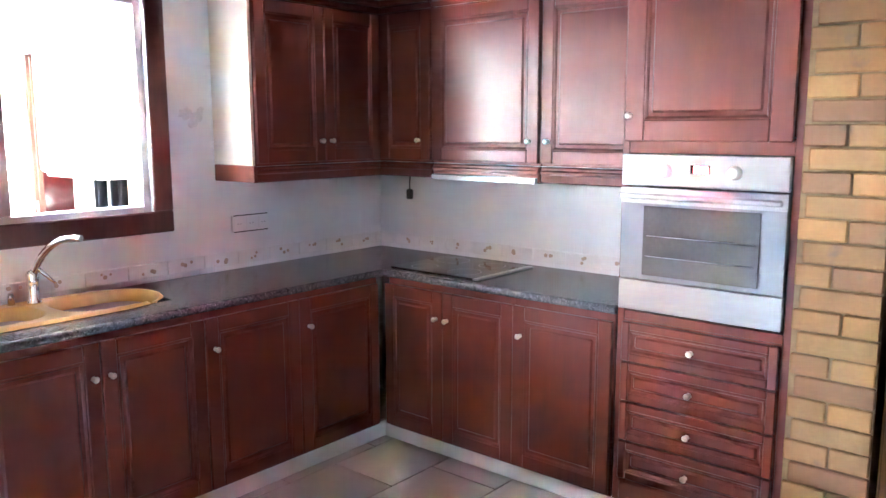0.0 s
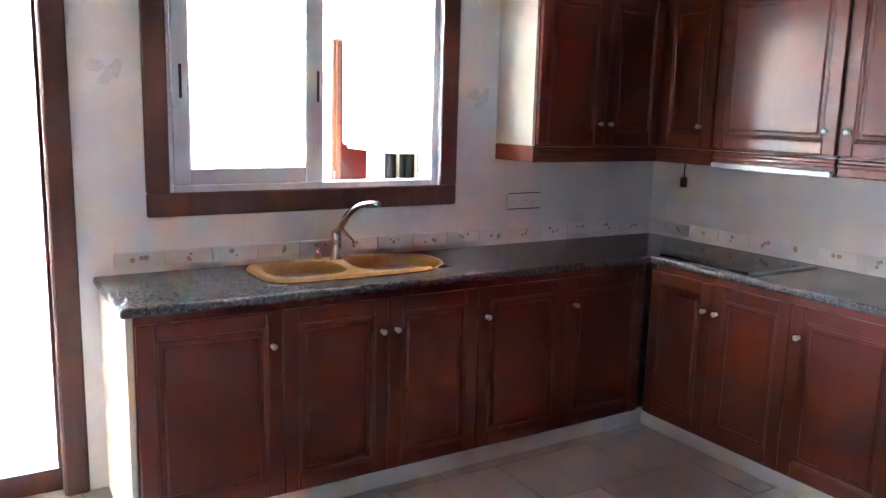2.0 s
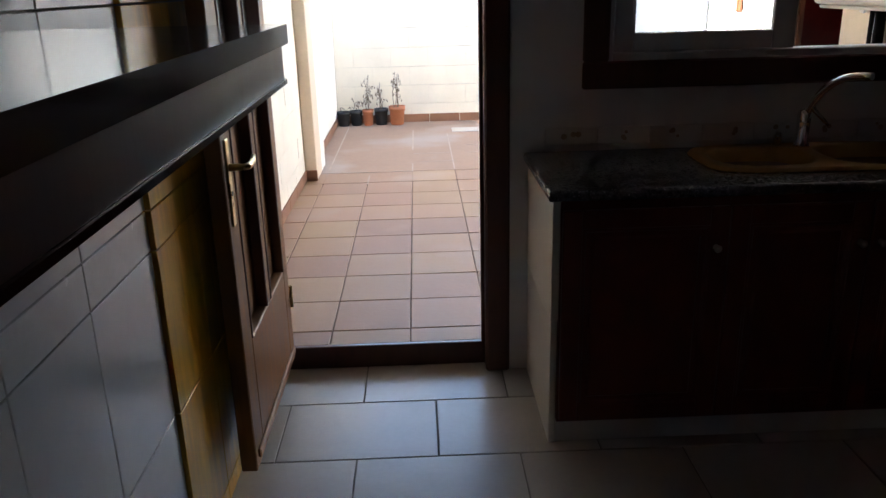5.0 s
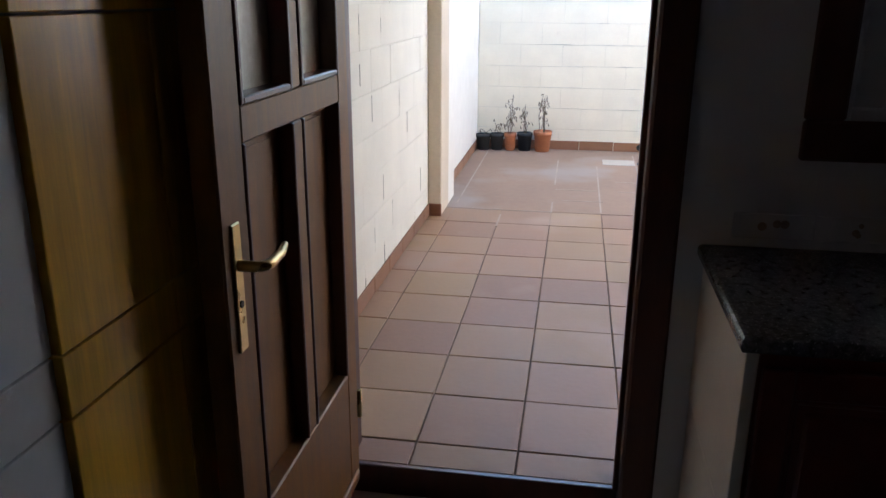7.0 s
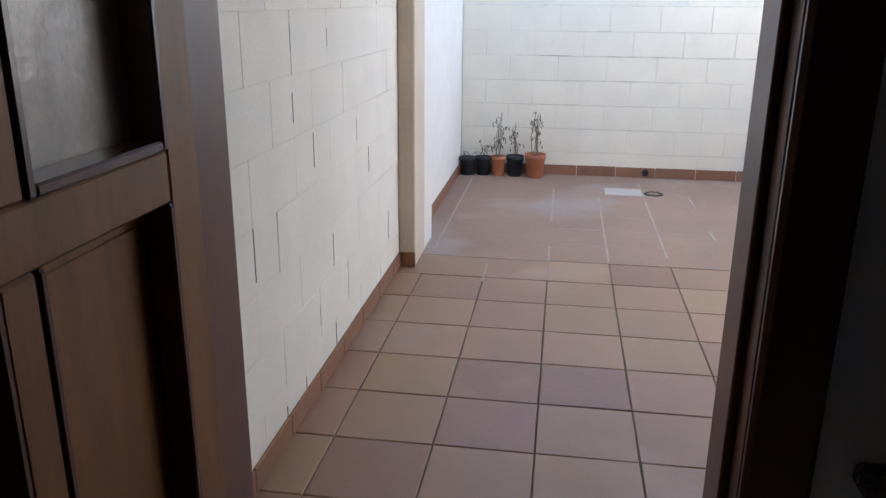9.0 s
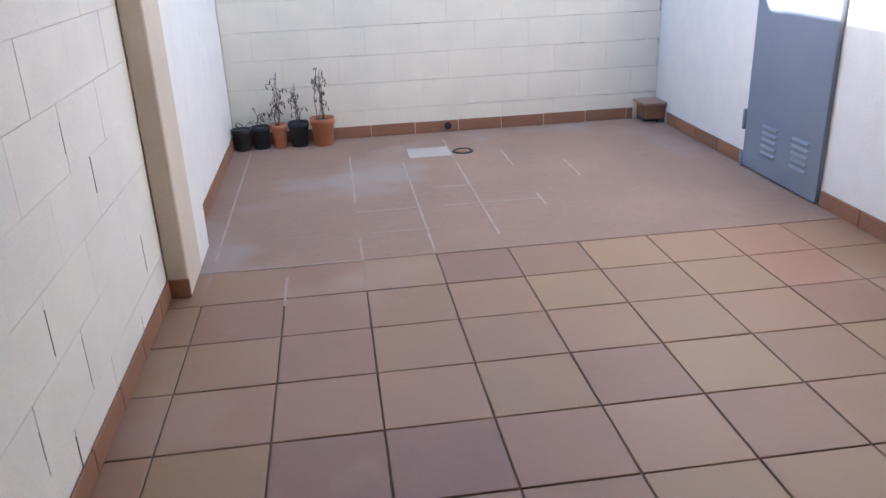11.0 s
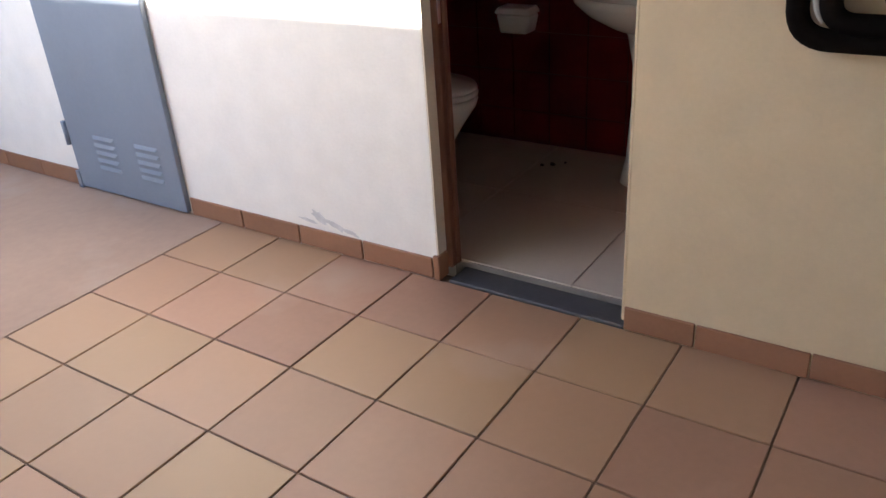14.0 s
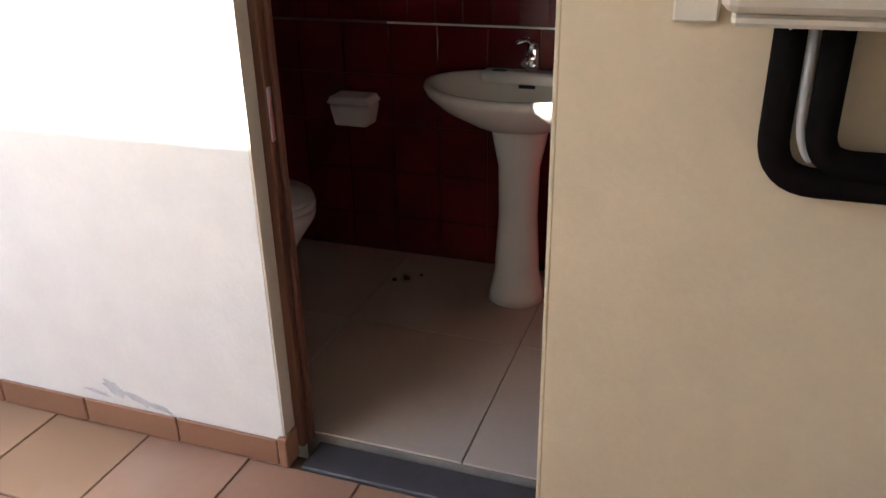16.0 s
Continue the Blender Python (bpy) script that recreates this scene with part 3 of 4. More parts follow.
# oven housing, drawers and oven
t = thing("oven_housing", (3.54, 1.74, FK), "tall mahogany oven housing with drawers below and a cupboard above", "cabinet")
for a in (2.045, 1.40):
    part("side_panel", box(3.255, 3.84, a, a + 0.0285, FK + 0.09, 2.18, bevel=0.002), M_MAHOG, t)
for z0, z1 in ((0.752, 0.788), (1.416, 1.475), (FK + 0.09, FK + 0.17), (2.12, 2.18)):
    part("shelf_rail", box(3.258, 3.80, 1.429, 2.0445, z0, z1, bevel=0.001), M_MAHOG, t)
part("back_panel", box(3.801, 3.84, 1.429, 2.0445, FK + 0.09, 2.18), M_MAHOG, t)
d = panel_door("door", east, 1.43, 2.062, 1.46, UT, t, M_MAHOG, rail=0.08)
knob(east, 2.038, 1.558, d)
part("face_board", box(3.2565, 3.262, 1.429, 2.0445, FK + 0.171, 0.7515), M_MAHOG, t)
for k in range(4):
    zc = 0.665 - 0.167 * k
    d = panel_door("drawer", east, 1.432, 2.046, zc - 0.0825, zc + 0.0825, t, M_MAHOG, rail=0.034)
    knob(east, 1.752, zc, d)
part("cornice", box(3.215, 3.84, 1.395, 2.076, UT + 0.071, UT + 0.10, bevel=0.008), M_MAHOG, t)

t = thing("oven", (3.5, 1.745, 0.79), "built-in stainless steel oven with a dark glass door", "oven")
part("body", box(3.26, 3.78, 1.445, 2.03, 0.792, 1.412), M_BLACK, t)
cp = part("control_panel", box(3.232, 3.258, 1.432, 2.062, 1.292, 1.412, bevel=0.003), M_STEEL, t, "brushed steel control panel")
for y in (1.885, 1.622):
    bm = bmesh.new()
    tube(bm, [(3.232, y, 1.352), (3.222, y, 1.352), (3.209, y, 1.352), (3.206, y, 1.352)], [0.026, 0.024, 0.021, 0.017], seg=20)
    part("control_knob", bm, M_WHITE, cp, "pale round oven knob")
part("display", box(3.2295, 3.233, 1.712, 1.786, 1.344, 1.376, bevel=0.001), M_BLACKGL, cp)
bm = bmesh.new()
for y in (1.77, 1.757, 1.741, 1.728):
    for a in ((y, y - 0.0085, 1.368, 1.3705), (y, y - 0.0085, 1.3585, 1.361), (y, y - 0.0085, 1.349, 1.3515), (y, y - 0.0018, 1.349, 1.3705), (y - 0.0068, y - 0.0085, 1.349, 1.3705)):
        bx(bm, 3.2282, 3.2293, a[0], a[1], a[2], a[3])
part("clock_digits", bm, M_DISPLAY, cp, "glowing red clock digits")
bm = bmesh.new()
for y in (1.775, 1.752, 1.727):
    tube(bm, [(3.232, y, 1.322), (3.2275, y, 1.322)], 0.006, seg=10)
part("buttons", bm, M_STEEL, cp)
od = part("oven_door", box(3.234, 3.259, 1.432, 2.062, 0.925, 1.286, bevel=0.003), M_OVENGREY, t, "grey glass oven door")
part("window", box(3.2315, 3.235, 1.52, 1.965, 0.945, 1.215, bevel=0.002), M_OVENGL, od, "dark oven window")
bm = bmesh.new()
bx(bm, 3.19, 3.206, 1.44, 2.055, 1.243, 1.266, bevel=0.006)
bx(bm, 3.205, 3.236, 1.455, 1.475, 1.246, 1.263)
bx(bm, 3.205, 3.236, 2.02, 2.04, 1.246, 1.263)
part("handle", bm, M_STEEL, od, "steel bar handle")
part("top_strip", box(3.2325, 3.236, 1.433, 2.061, 1.225, 1.284, bevel=0.001), M_STEEL, od)
part("lower_panel", box(3.232, 3.258, 1.432, 2.062, 0.80, 0.922, bevel=0.003), M_STEEL, t, "brushed steel lower panel")
bm = bmesh.new()
for z in (1.02, 1.10):
    tube(bm, [(3.2312, 1.54, z), (3.2312, 1.95, z)], 0.0012, seg=6)
part("rack_line", bm, M_STEEL, od)

# small things on the walls
t = thing("wall_socket", (2.878, YN, 1.03), "white triple wall socket over the worktop", "socket")
part("plate", box(2.765, 2.99, YN - 0.016, YN - 0.0005, 0.988, 1.073, bevel=0.003), M_WHITE, t)
# black strips stand in for the shadow lines above and below the plate
for z in (0.9885, 1.0725):
    part("shade_line", box(2.772, 2.983, YN - 0.0175, YN - 0.0155, z - 0.0025, z + 0.0025), M_BLACK, t, "black strip for the shade along the plate's edge")
for k in range(3):
    x = 2.803 + 0.075 * k
    s = part("socket", box(x - 0.03, x + 0.03, YN - 0.020, YN - 0.0155, 0.998, 1.063, bevel=0.002), M_WHITE, t)
    bm = bmesh.new()
    for dx in (-0.009, 0.009):
        tube(bm, [(x + dx, YN - 0.0204, 1.03), (x + dx, YN - 0.0195, 1.03)], 0.0025, seg=8)
    part("contact", bm, M_BLACK, s)
t = thing("hanging_plug", (3.84, 3.739, 1.135), "small black plug hanging on its cord below a cabinet", "plug")
part("plug_body", box(3.815, 3.845, 3.722, 3.758, 1.10, 1.158, bevel=0.006), M_BLACK, t)
part("cord", tube(bmesh.new(), [(3.83, 3.739, 1.157), (3.832, 3.742, 1.2), (3.835, 3.738, 1.255)], 0.004, seg=8), M_BLACK, t)
bm = bmesh.new()
x = 0.80
while x < 3.84:
    bx(bm, x, min(x + 0.198, 3.84), YN - 0.006, YN - 0.0005, CT + 0.022, CT + 0.088, bevel=0.0015)
    x += 0.2
bm2 = bmesh.new()
y = 2.08
while y < 3.99:
    bx(bm2, XE - 0.006, XE - 0.0005, y, min(y + 0.198, 3.99), CT + 0.022, CT + 0.088, bevel=0.0015)
    y += 0.2
b1 = setting("tile_border_north", bm, M_BORDER, "decorated border tiles low on the kitchen wall", "tile border")
b2 = setting("tile_border_east", bm2, M_BORDER, "decorated border tiles behind the hob", "tile border")
random.seed(5)
bm = bmesh.new()
for k in range(15):
    x = 0.9 + 0.2 * k
    for q in range(3):
        dx, dz = random.uniform(-0.03, 0.03), random.uniform(-0.014, 0.014)
        tube(bm, [(x + dx, YN - 0.0055, CT + 0.055 + dz), (x + dx, YN - 0.0072, CT + 0.055 + dz)], random.uniform(0.006, 0.012), seg=9)
part("fruit_motif", bm, M_MOTIF, b1, "small brown painted motifs")
bm = bmesh.new()
for k in range(9):
    y = 2.18 + 0.2 * k
    for q in range(3):
        dx, dz = random.uniform(-0.03, 0.03), random.uniform(-0.014, 0.014)
        tube(bm, [(XE - 0.0055, y + dx, CT + 0.055 + dz), (XE - 0.0072, y + dx, CT + 0.055 + dz)], random.uniform(0.006, 0.012), seg=9)
part("fruit_motif", bm, M_MOTIF, b2, "small brown painted motifs")

# thick wooden shelf on the west wall, its free corners cut and rounded
def slab_outline(bm, pts, z0, z1):
    lo, hi = [bm.verts.new((x, y, z0)) for x, y in pts], [bm.verts.new((x, y, z1)) for x, y in pts]
    bm.faces.new(lo[::-1]); bm.faces.new(hi)
    for k in range(len(pts)):
        bm.faces.new((lo[k], lo[(k + 1) % len(pts)], hi[(k + 1) % len(pts)], hi[k]))
    return bm


def shelf_outline(k):
    """The shelf's plan, k smaller all round: its south end runs aslant to the wall."""
    x1, y0, y1 = 0.219 - k, 1.128 + k, 1.745 - k
    pts = [(XW + 0.001, y1), (XW + 0.001, y0 - 0.16)]
    pts += [(p.x, p.y) for p in arc((x1 - 0.012, y0 - 0.003, 0), (x1, y0, 0), (x1, y0 + 0.014, 0), 5)]
    pts += [(p.x, p.y) for p in arc((x1, y1 - 0.012, 0), (x1, y1, 0), (x1 - 0.012, y1, 0), 4)]
    return pts


SZ = 1.388
t = thing("wall_shelf", (XW, 1.3, SZ - 0.045), "thick polished dark wooden shelf fixed to the tiled wall", "shelf")
bm = slab_outline(bmesh.new(), shelf_outline(0.0), SZ - 0.016, SZ)
bmesh.ops.bevel(bm, geom=[e for e in bm.edges if abs(e.verts[0].co.z - e.verts[1].co.z) < 1e-6], offset=0.002, segments=2, profile=0.5, affect="EDGES")
part("top", bm, M_SHELFTOP, t)
bm = slab_outline(bmesh.new(), shelf_outline(0.005), SZ - 0.045, SZ - 0.0165)
part("apron", bm, M_MAHOG_D, t)
bm = slab_outline(bmesh.new(), shelf_outline(0.003), SZ - 0.049, SZ - 0.0452)
part("bead", bm, M_SHELFTOP, t, "thin polished bead along the lower edge")

# open patio door, folded back along the west wall
LX0, LX1, LY0, LY1, LZ0, LZ1 = -0.262, -0.212, 3.168, 3.975, FP + 0.012, DTOP - 0.008
t = thing("patio_door", (-0.235, 3.975, LZ0), "open dark-stained timber door with two glazed and two solid panels", "door")
bm = bmesh.new()
for a in ((LY0, LY0 + 0.115, LZ0, LZ1), (LY1 - 0.085, LY1, LZ0, LZ1), (LY0 + 0.115, LY1 - 0.085, LZ0, LZ0 + 0.40), (LY0 + 0.115, LY1 - 0.085, 1.155, 1.225), (LY0 + 0.115, LY1 - 0.085, LZ1 - 0.1, LZ1), (3.555, 3.61, LZ0 + 0.40, 1.155), (3.555, 3.61, 1.225, LZ1 - 0.1)):
    bx(bm, LX0, LX1, a[0], a[1], a[2], a[3], bevel=0.004)
part("door_frame", bm, M_LEAF, t)
for y0, y1 in ((LY0 + 0.115, 3.555), (3.61, LY1 - 0.085)):
    part("glass_panel", box(LX0 + 0.003, LX0 + 0.008, y0 - 0.004, y1 + 0.004, 1.221, LZ1 - 0.096), M_OBSCURE, t, "textured obscure glass")
    bm = bmesh.new()
    bx(bm, LX0 + 0.003, LX0 + 0.012, y0 - 0.004, y1 + 0.004, LZ0 + 0.396, 1.159)
    bx(bm, LX0 + 0.0115, LX0 + 0.015, y0 + 0.012, y1 - 0.03, LZ0 + 0.43, 1.13, bevel=0.002)
    part("wood_panel", bm, M_LEAF, t)
    # dark wood on beads and mouldings puts the deep recess's shade into their colour
    bm = bmesh.new()
    for a in ((y0, y0 + 0.014, 1.225, LZ1 - 0.1), (y1 - 0.014, y1, 1.225, LZ1 - 0.1), (y0 + 0.014, y1 - 0.014, 1.225, 1.239)):
        bx(bm, LX0 + 0.0085, LX1 + 0.004, a[0], a[1], a[2], a[3], bevel=0.003)
    part("glazing_bead", bm, M_MAHOG_D, t)
    bm = bmesh.new()
    for a in ((y0, y0 + 0.012, LZ0 + 0.4, 1.155), (y1 - 0.012, y1, LZ0 + 0.4, 1.155)):
        bx(bm, LX0 + 0.0155, LX1 + 0.003, a[0], a[1], a[2], a[3], bevel=0.003)
    part("panel_moulding", bm, M_MAHOG_D, t)
part("lower_moulding", box(LX1 - 0.001, LX1 + 0.010, LY0 + 0.03, LY1 - 0.03, LZ0 + 0.03, LZ0 + 0.06, bevel=0.004), M_LEAF, t)
h = part("handle_plate", box(LX1, LX1 + 0.006, 3.198, 3.234, 0.775, 1.025, bevel=0.003), M_BRASS, t, "aged brass handle plate")
part("lever", tube(bmesh.new(), [(LX1 + 0.004, 3.216, 0.945), (LX1 + 0.04, 3.216, 0.945)] + arc((LX1 + 0.046, 3.218, 0.945), (LX1 + 0.056, 3.222, 0.945), (LX1 + 0.056, 3.245, 0.944), 4) + [(LX1 + 0.055, 3.30, 0.945), (LX1 + 0.05, 3.335, 0.952)], [0.011, 0.010] + [0.010] * 5 + [0.009, 0.007], seg=12), M_BRASS, h, "curved brass lever")
part("keyhole", tube(bmesh.new(), [(LX1 + 0.006, 3.216, 0.87), (LX1 + 0.0075, 3.216, 0.87)], 0.007, seg=12), M_BLACK, h)
for z in (0.25, 1.85):
    part("hinge", tube(bmesh.new(), [(LX1 + 0.004, LY1 + 0.006, z - 0.045), (LX1 + 0.004, LY1 + 0.006, z + 0.045)], 0.007, seg=10), M_BRASS, t)

# dark cupboard beyond the brick pier
t = thing("tall_cupboard", (3.5, 0.65, FK), "tall brown wooden cupboard with a black glazed middle", "cupboard")
part("body", box(3.26, 3.84, 0.2, 1.10, FK, 2.1, bevel=0.004), M_LEAF, t)
part("glazed_door", box(3.235, 3.259, 0.22, 1.09, 0.70, 1.22, bevel=0.003), M_BLACKGL, t)
part("lower_door", box(3.235, 3.259, 0.22, 1.09, FK + 0.1, 0.66, bevel=0.004), M_LEAF, t)

# ---- patio things ----
t = thing("metal_door", (PX1, 7.88, FP), "blue-grey painted metal door with pressed louvres at its foot", "door")
GY0, GY1 = 7.527, 8.305
bm = bmesh.new()
bx(bm, PX1 - 0.028, PX1 - 0.001, GY0, GY1, FP + 0.012, 2.0, bevel=0.003)
part("leaf", bm, M_GREYDOOR, t)
for y0, y1 in ((7.635, 7.80), (7.945, 8.11)):
    for k in range(5):
        bm = bmesh.new()
        z = 0.115 + 0.038 * k
        v = [bm.verts.new(p) for p in ((PX1 - 0.0285, y0, z), (PX1 - 0.0285, y1, z), (PX1 - 0.0285, y1, z + 0.018), (PX1 - 0.0285, y0, z + 0.018), (PX1 - 0.037, y0 + 0.012, z + 0.002), (PX1 - 0.037, y1 - 0.012, z + 0.002))]
        for f in ((0, 1, 5, 4), (4, 5, 2, 3), (0, 4, 3), (1, 2, 5), (0, 3, 2, 1)):
            bm.faces.new([v[i] for i in f])
        part("louvre", bm, M_GREYDOOR, t)
for z in (0.27, 1.7):
    part("hinge", tube(bmesh.new(), [(PX1 - 0.034, GY1 + 0.008, z - 0.06), (PX1 - 0.034, GY1 + 0.008, z + 0.06)], 0.011, seg=10), M_GREYDOOR, t)
part("foot_block", box(PX1 - 0.03, PX1 - 0.001, GY1 + 0.002, GY1 + 0.03, FP, FP + 0.09), M_GREYDOOR, t)

def plant_pot(x, y, r, h, material, stems, label, seed):
    t = thing("plant_pot", (x, y, FP), label, "plant pot", "row of flower pots against the block wall")
    z = FP
    part("pot", lathe(bmesh.new(), x, y, [(r * 0.72, z), (r * 0.78, z + 0.01), (r * 0.93, z + h * 0.78), (r * 1.0, z + h * 0.79), (r * 1.02, z + h), (r * 0.93, z + h), (r * 0.9, z + h * 0.88), (0.01, z + h * 0.88)], seg=22), material, t)
    part("soil", lathe(bmesh.new(), x, y, [(r * 0.89, z + h * 0.86), (r * 0.8, z + h * 0.9), (r * 0.3, z + h * 0.93), (0.005, z + h * 0.92)], seg=18), M_SOIL, t)
    rnd = random.Random(seed)
    for k in range(stems[0]):
        bm = bmesh.new()
        a, q = rnd.uniform(0, 6.3), rnd.uniform(0, r * 0.6)
        p = Vector((x + q * math.cos(a), y + q * math.sin(a), z + h * 0.88))
        pts, top = [p.copy()], stems[1] * rnd.uniform(0.55, 1.0)
        n = 7
        for i in range(n):
            p = p + Vector((rnd.uniform(-0.014, 0.014), rnd.uniform(-0.012, 0.012), top / n))
            pts.append(p.copy())
        tube(bm, pts, [0.0035 - 0.0003 * i for i in range(n + 1)], seg=6)
        for i in range(rnd.randint(3, 6)):
            b = pts[rnd.randint(2, n)]
            e = b + Vector((rnd.uniform(-0.05, 0.05), rnd.uniform(-0.04, 0.04), rnd.uniform(0.0, 0.06)))
            tube(bm, [b, b.lerp(e, 0.5) + Vector((0, 0, 0.008)), e], [0.002, 0.0018, 0.001], seg=5)
            w = Vector((rnd.uniform(-0.01, 0.01), 0.004, rnd.uniform(-0.028, -0.012)))
            f = [bm.verts.new(c) for c in (e, e + w + Vector((0.006, 0, 0)), e + w * 1.7, e + w + Vector((-0.006, 0.002, 0)))]
            bm.faces.new(f)
        part("stem", bm, M_STEM, t)
    return t


plant_pot(-0.488, 9.60, 0.071, 0.155, M_POT_B, (1, 0.06), "small black plastic pot, nearly empty", 1)
plant_pot(-0.355, 9.62, 0.068, 0.16, M_POT_B, (2, 0.2), "black plastic pot with a short dry stem", 2)
plant_pot(-0.225, 9.61, 0.060, 0.17, M_POT_T, (5, 0.40), "small terracotta pot with tall dry stems", 3)
plant_pot(-0.085, 9.62, 0.075, 0.175, M_POT_B, (4, 0.36), "black plastic pot with a dried plant", 4)
plant_pot(0.088, 9.60, 0.088, 0.20, M_POT_T, (6, 0.36), "large orange terracotta pot with a dried plant", 5)

bm = bmesh.new()
for k in range(28):
    a0, a1 = 2 * math.pi * k / 28, 2 * math.pi * (k + 1) / 28
    lo = [bm.verts.new((1.03 + q * math.cos(a), 9.13 + q * math.sin(a), z)) for a, q, z in ((a0, 0.075, FP + 0.001), (a1, 0.075, FP + 0.001), (a1, 0.07, FP + 0.008), (a0, 0.07, FP + 0.008), (a1, 0.055, FP + 0.008), (a0, 0.055, FP + 0.008), (a1, 0.05, FP + 0.001), (a0, 0.05, FP + 0.001))]
    for f in ((0, 1, 2, 3), (3, 2, 4, 5), (5, 4, 6, 7)):
        bm.faces.new([lo[i] for i in f])
t = thing("floor_drain", (1.03, 9.13, FP), "round black floor drain ring in the patio tiles", "drain")
part("ring", bm, M_BLACK, t)
part("cover", lathe(bmesh.new(), 1.03, 9.13, [(0.049, FP + 0.001), (0.049, FP + 0.004), (0.01, FP + 0.005)], seg=24), M_TERRA, t)
solid("cement_patch", box(0.655, 0.94, 9.04, 9.28, FP - 0.004, FP + 0.004, bevel=0.002), M_CEMENT, "pale cement patch between the patio tiles", "patch")
solid("skirting_outlet", tube(bmesh.new(), [(1.017, PY1 - 0.018, FP + 0.045), (1.017, PY1 - 0.012, FP + 0.045)], 0.028, seg=18), M_BLACK, "black round drain outlet in the skirting", "drain outlet")
t = thing("corner_box", (2.57, 9.62, FP), "low tiled box with a worn brown cap in the patio corner", "box")
part("box_body", box(2.50, PX1 - 0.002, 9.54, PY1 - 0.002, FP + 0.03, FP + 0.135, bevel=0.006), M_SKIRT, t)
part("foot", box(2.60, PX1 - 0.004, 9.545, PY1 - 0.004, FP, FP + 0.0295), M_SLATE, t)
part("foot", box(2.505, 2.595, 9.60, PY1 - 0.004, FP, FP + 0.0295), M_SLATE, t)
part("cap", box(2.47, PX1 - 0.002, 9.51, PY1 - 0.002, FP + 0.136, FP + 0.158, bevel=0.005), M_FILM, t, "worn brown cap")

# flaking plaster low on the white wall, and dirt left on the washroom floor
def blob(rb, cy, cz, ry, rz, tilt, n=14):
    """An uneven rounded outline about (cy, cz)."""
    out = []
    for k in range(n):
        a, s = 2 * math.pi * k / n, rb.uniform(0.65, 1.15)
        u, v = ry * s * math.cos(a), rz * s * math.sin(a)
        out.append((cy + u * math.cos(tilt) - v * math.sin(tilt), cz + u * math.sin(tilt) + v * math.cos(tilt)))
    return out


rb = random.Random(8)
bm = bmesh.new()
for cy, cz, ry, rz, tilt in ((6.735, 0.118, 0.045, 0.022, 0.5), (6.66, 0.100, 0.06, 0.013, 0.35), (6.585, 0.084, 0.045, 0.009, 0.2), (6.80, 0.094, 0.05, 0.006, 0.1)):
    lo = [bm.verts.new((PX1 - 0.0005, y, z)) for y, z in blob(rb, cy, cz, ry, rz, tilt)]
    hi = [bm.verts.new((PX1 - 0.0035, PX, v.co.z)) for v, PX in ((v, v.co.y) for v in lo)]
    bm.faces.new(hi)
    for k in range(len(lo)):
        bm.faces.new((lo[k], lo[(k + 1) % len(lo)], hi[(k + 1) % len(lo)], hi[k]))
bmesh.ops.recalc_face_normals(bm, faces=bm.faces)
solid("plaster_flake", bm, M_FLAKE, "grey flaking plaster low on the white wall", "plaster")
bm = bmesh.new()
for px, pz in ((0.80, 1.62), (2.57, 1.57)):
    for dx, dz, r in ((-0.035, 0.014, 0.04), (0.03, 0.0, 0.044), (0.0, -0.034, 0.034), (0.05, 0.035, 0.02)):
        lo = [bm.verts.new((x, YN - 0.0003, z)) for x, z in blob(rb, px + dx, pz + dz, r, r * 0.75, 0.4, 12)]
        hi = [bm.verts.new((v.co.x, YN - 0.0016, v.co.z)) for v in lo]
        bm.faces.new(hi)
        for k in range(len(lo)):
            bm.faces.new((lo[k], lo[(k + 1) % len(lo)], hi[(k + 1) % len(lo)], hi[k]))
bmesh.ops.recalc_face_normals(bm, faces=bm.faces)
tagged(part("fruit_print", bm, M_PRINT), "faded grey fruit prints on the white wall tiles", "tile print", "", "structure")
bm = bmesh.new()
for cx, cy, r in ((3.80, 6.27, 0.022), (3.77, 6.31, 0.015), (3.84, 6.22, 0.012)):
    lo = [bm.verts.new((x, y, BF)) for x, y in blob(rb, cx, cy, r, r * 0.7, 0.6, 10)]
    hi = [bm.verts.new((cx + (v.co.x - cx) * 0.7, cy + (v.co.y - cy) * 0.7, BF + 0.006)) for v in lo]
    bm.faces.new(hi)
    for k in range(len(lo)):
        bm.faces.new((lo[k], lo[(k + 1) % len(lo)], hi[(k + 1) % len(lo)], hi[k]))
bmesh.ops.recalc_face_normals(bm, faces=bm.faces)
solid("dirt", bm, M_BLACK, "small dark crumbs of dirt on the washroom floor", "dirt")
t = thing("wall_box", (PX1, 6.88, 1.24), "small orange-brown box fixed to the white wall", "box")
part("case", box(PX1 - 0.035, PX1 - 0.001, 6.851, 6.985, 1.175, 1.30, bevel=0.006), M_POT_T, t)
part("lid", box(PX1 - 0.041, PX1 - 0.0355, 6.857, 6.979, 1.181, 1.294, bevel=0.003), M_POT_T, t)

# water heater and its lagged pipes
t = thing("water_heater", (2.55, 4.9, 1.28), "cream wall-hung water heater with a curved lower edge", "water heater")
bm = bmesh.new()
bx(bm, 2.34, PX1 - 0.003, 4.50, 5.178, 1.272, 1.95, bevel=0.025, seg=3)
part("casing", bm, M_HEATER, t)
part("lower_tray", box(2.37, PX1 - 0.003, 4.52, 5.16, 1.252, 1.271, bevel=0.006), M_HEATER, t)
part("panel_seam", box(2.338, 2.342, 4.94, 4.946, 1.33, 1.93), M_WHITE, t)
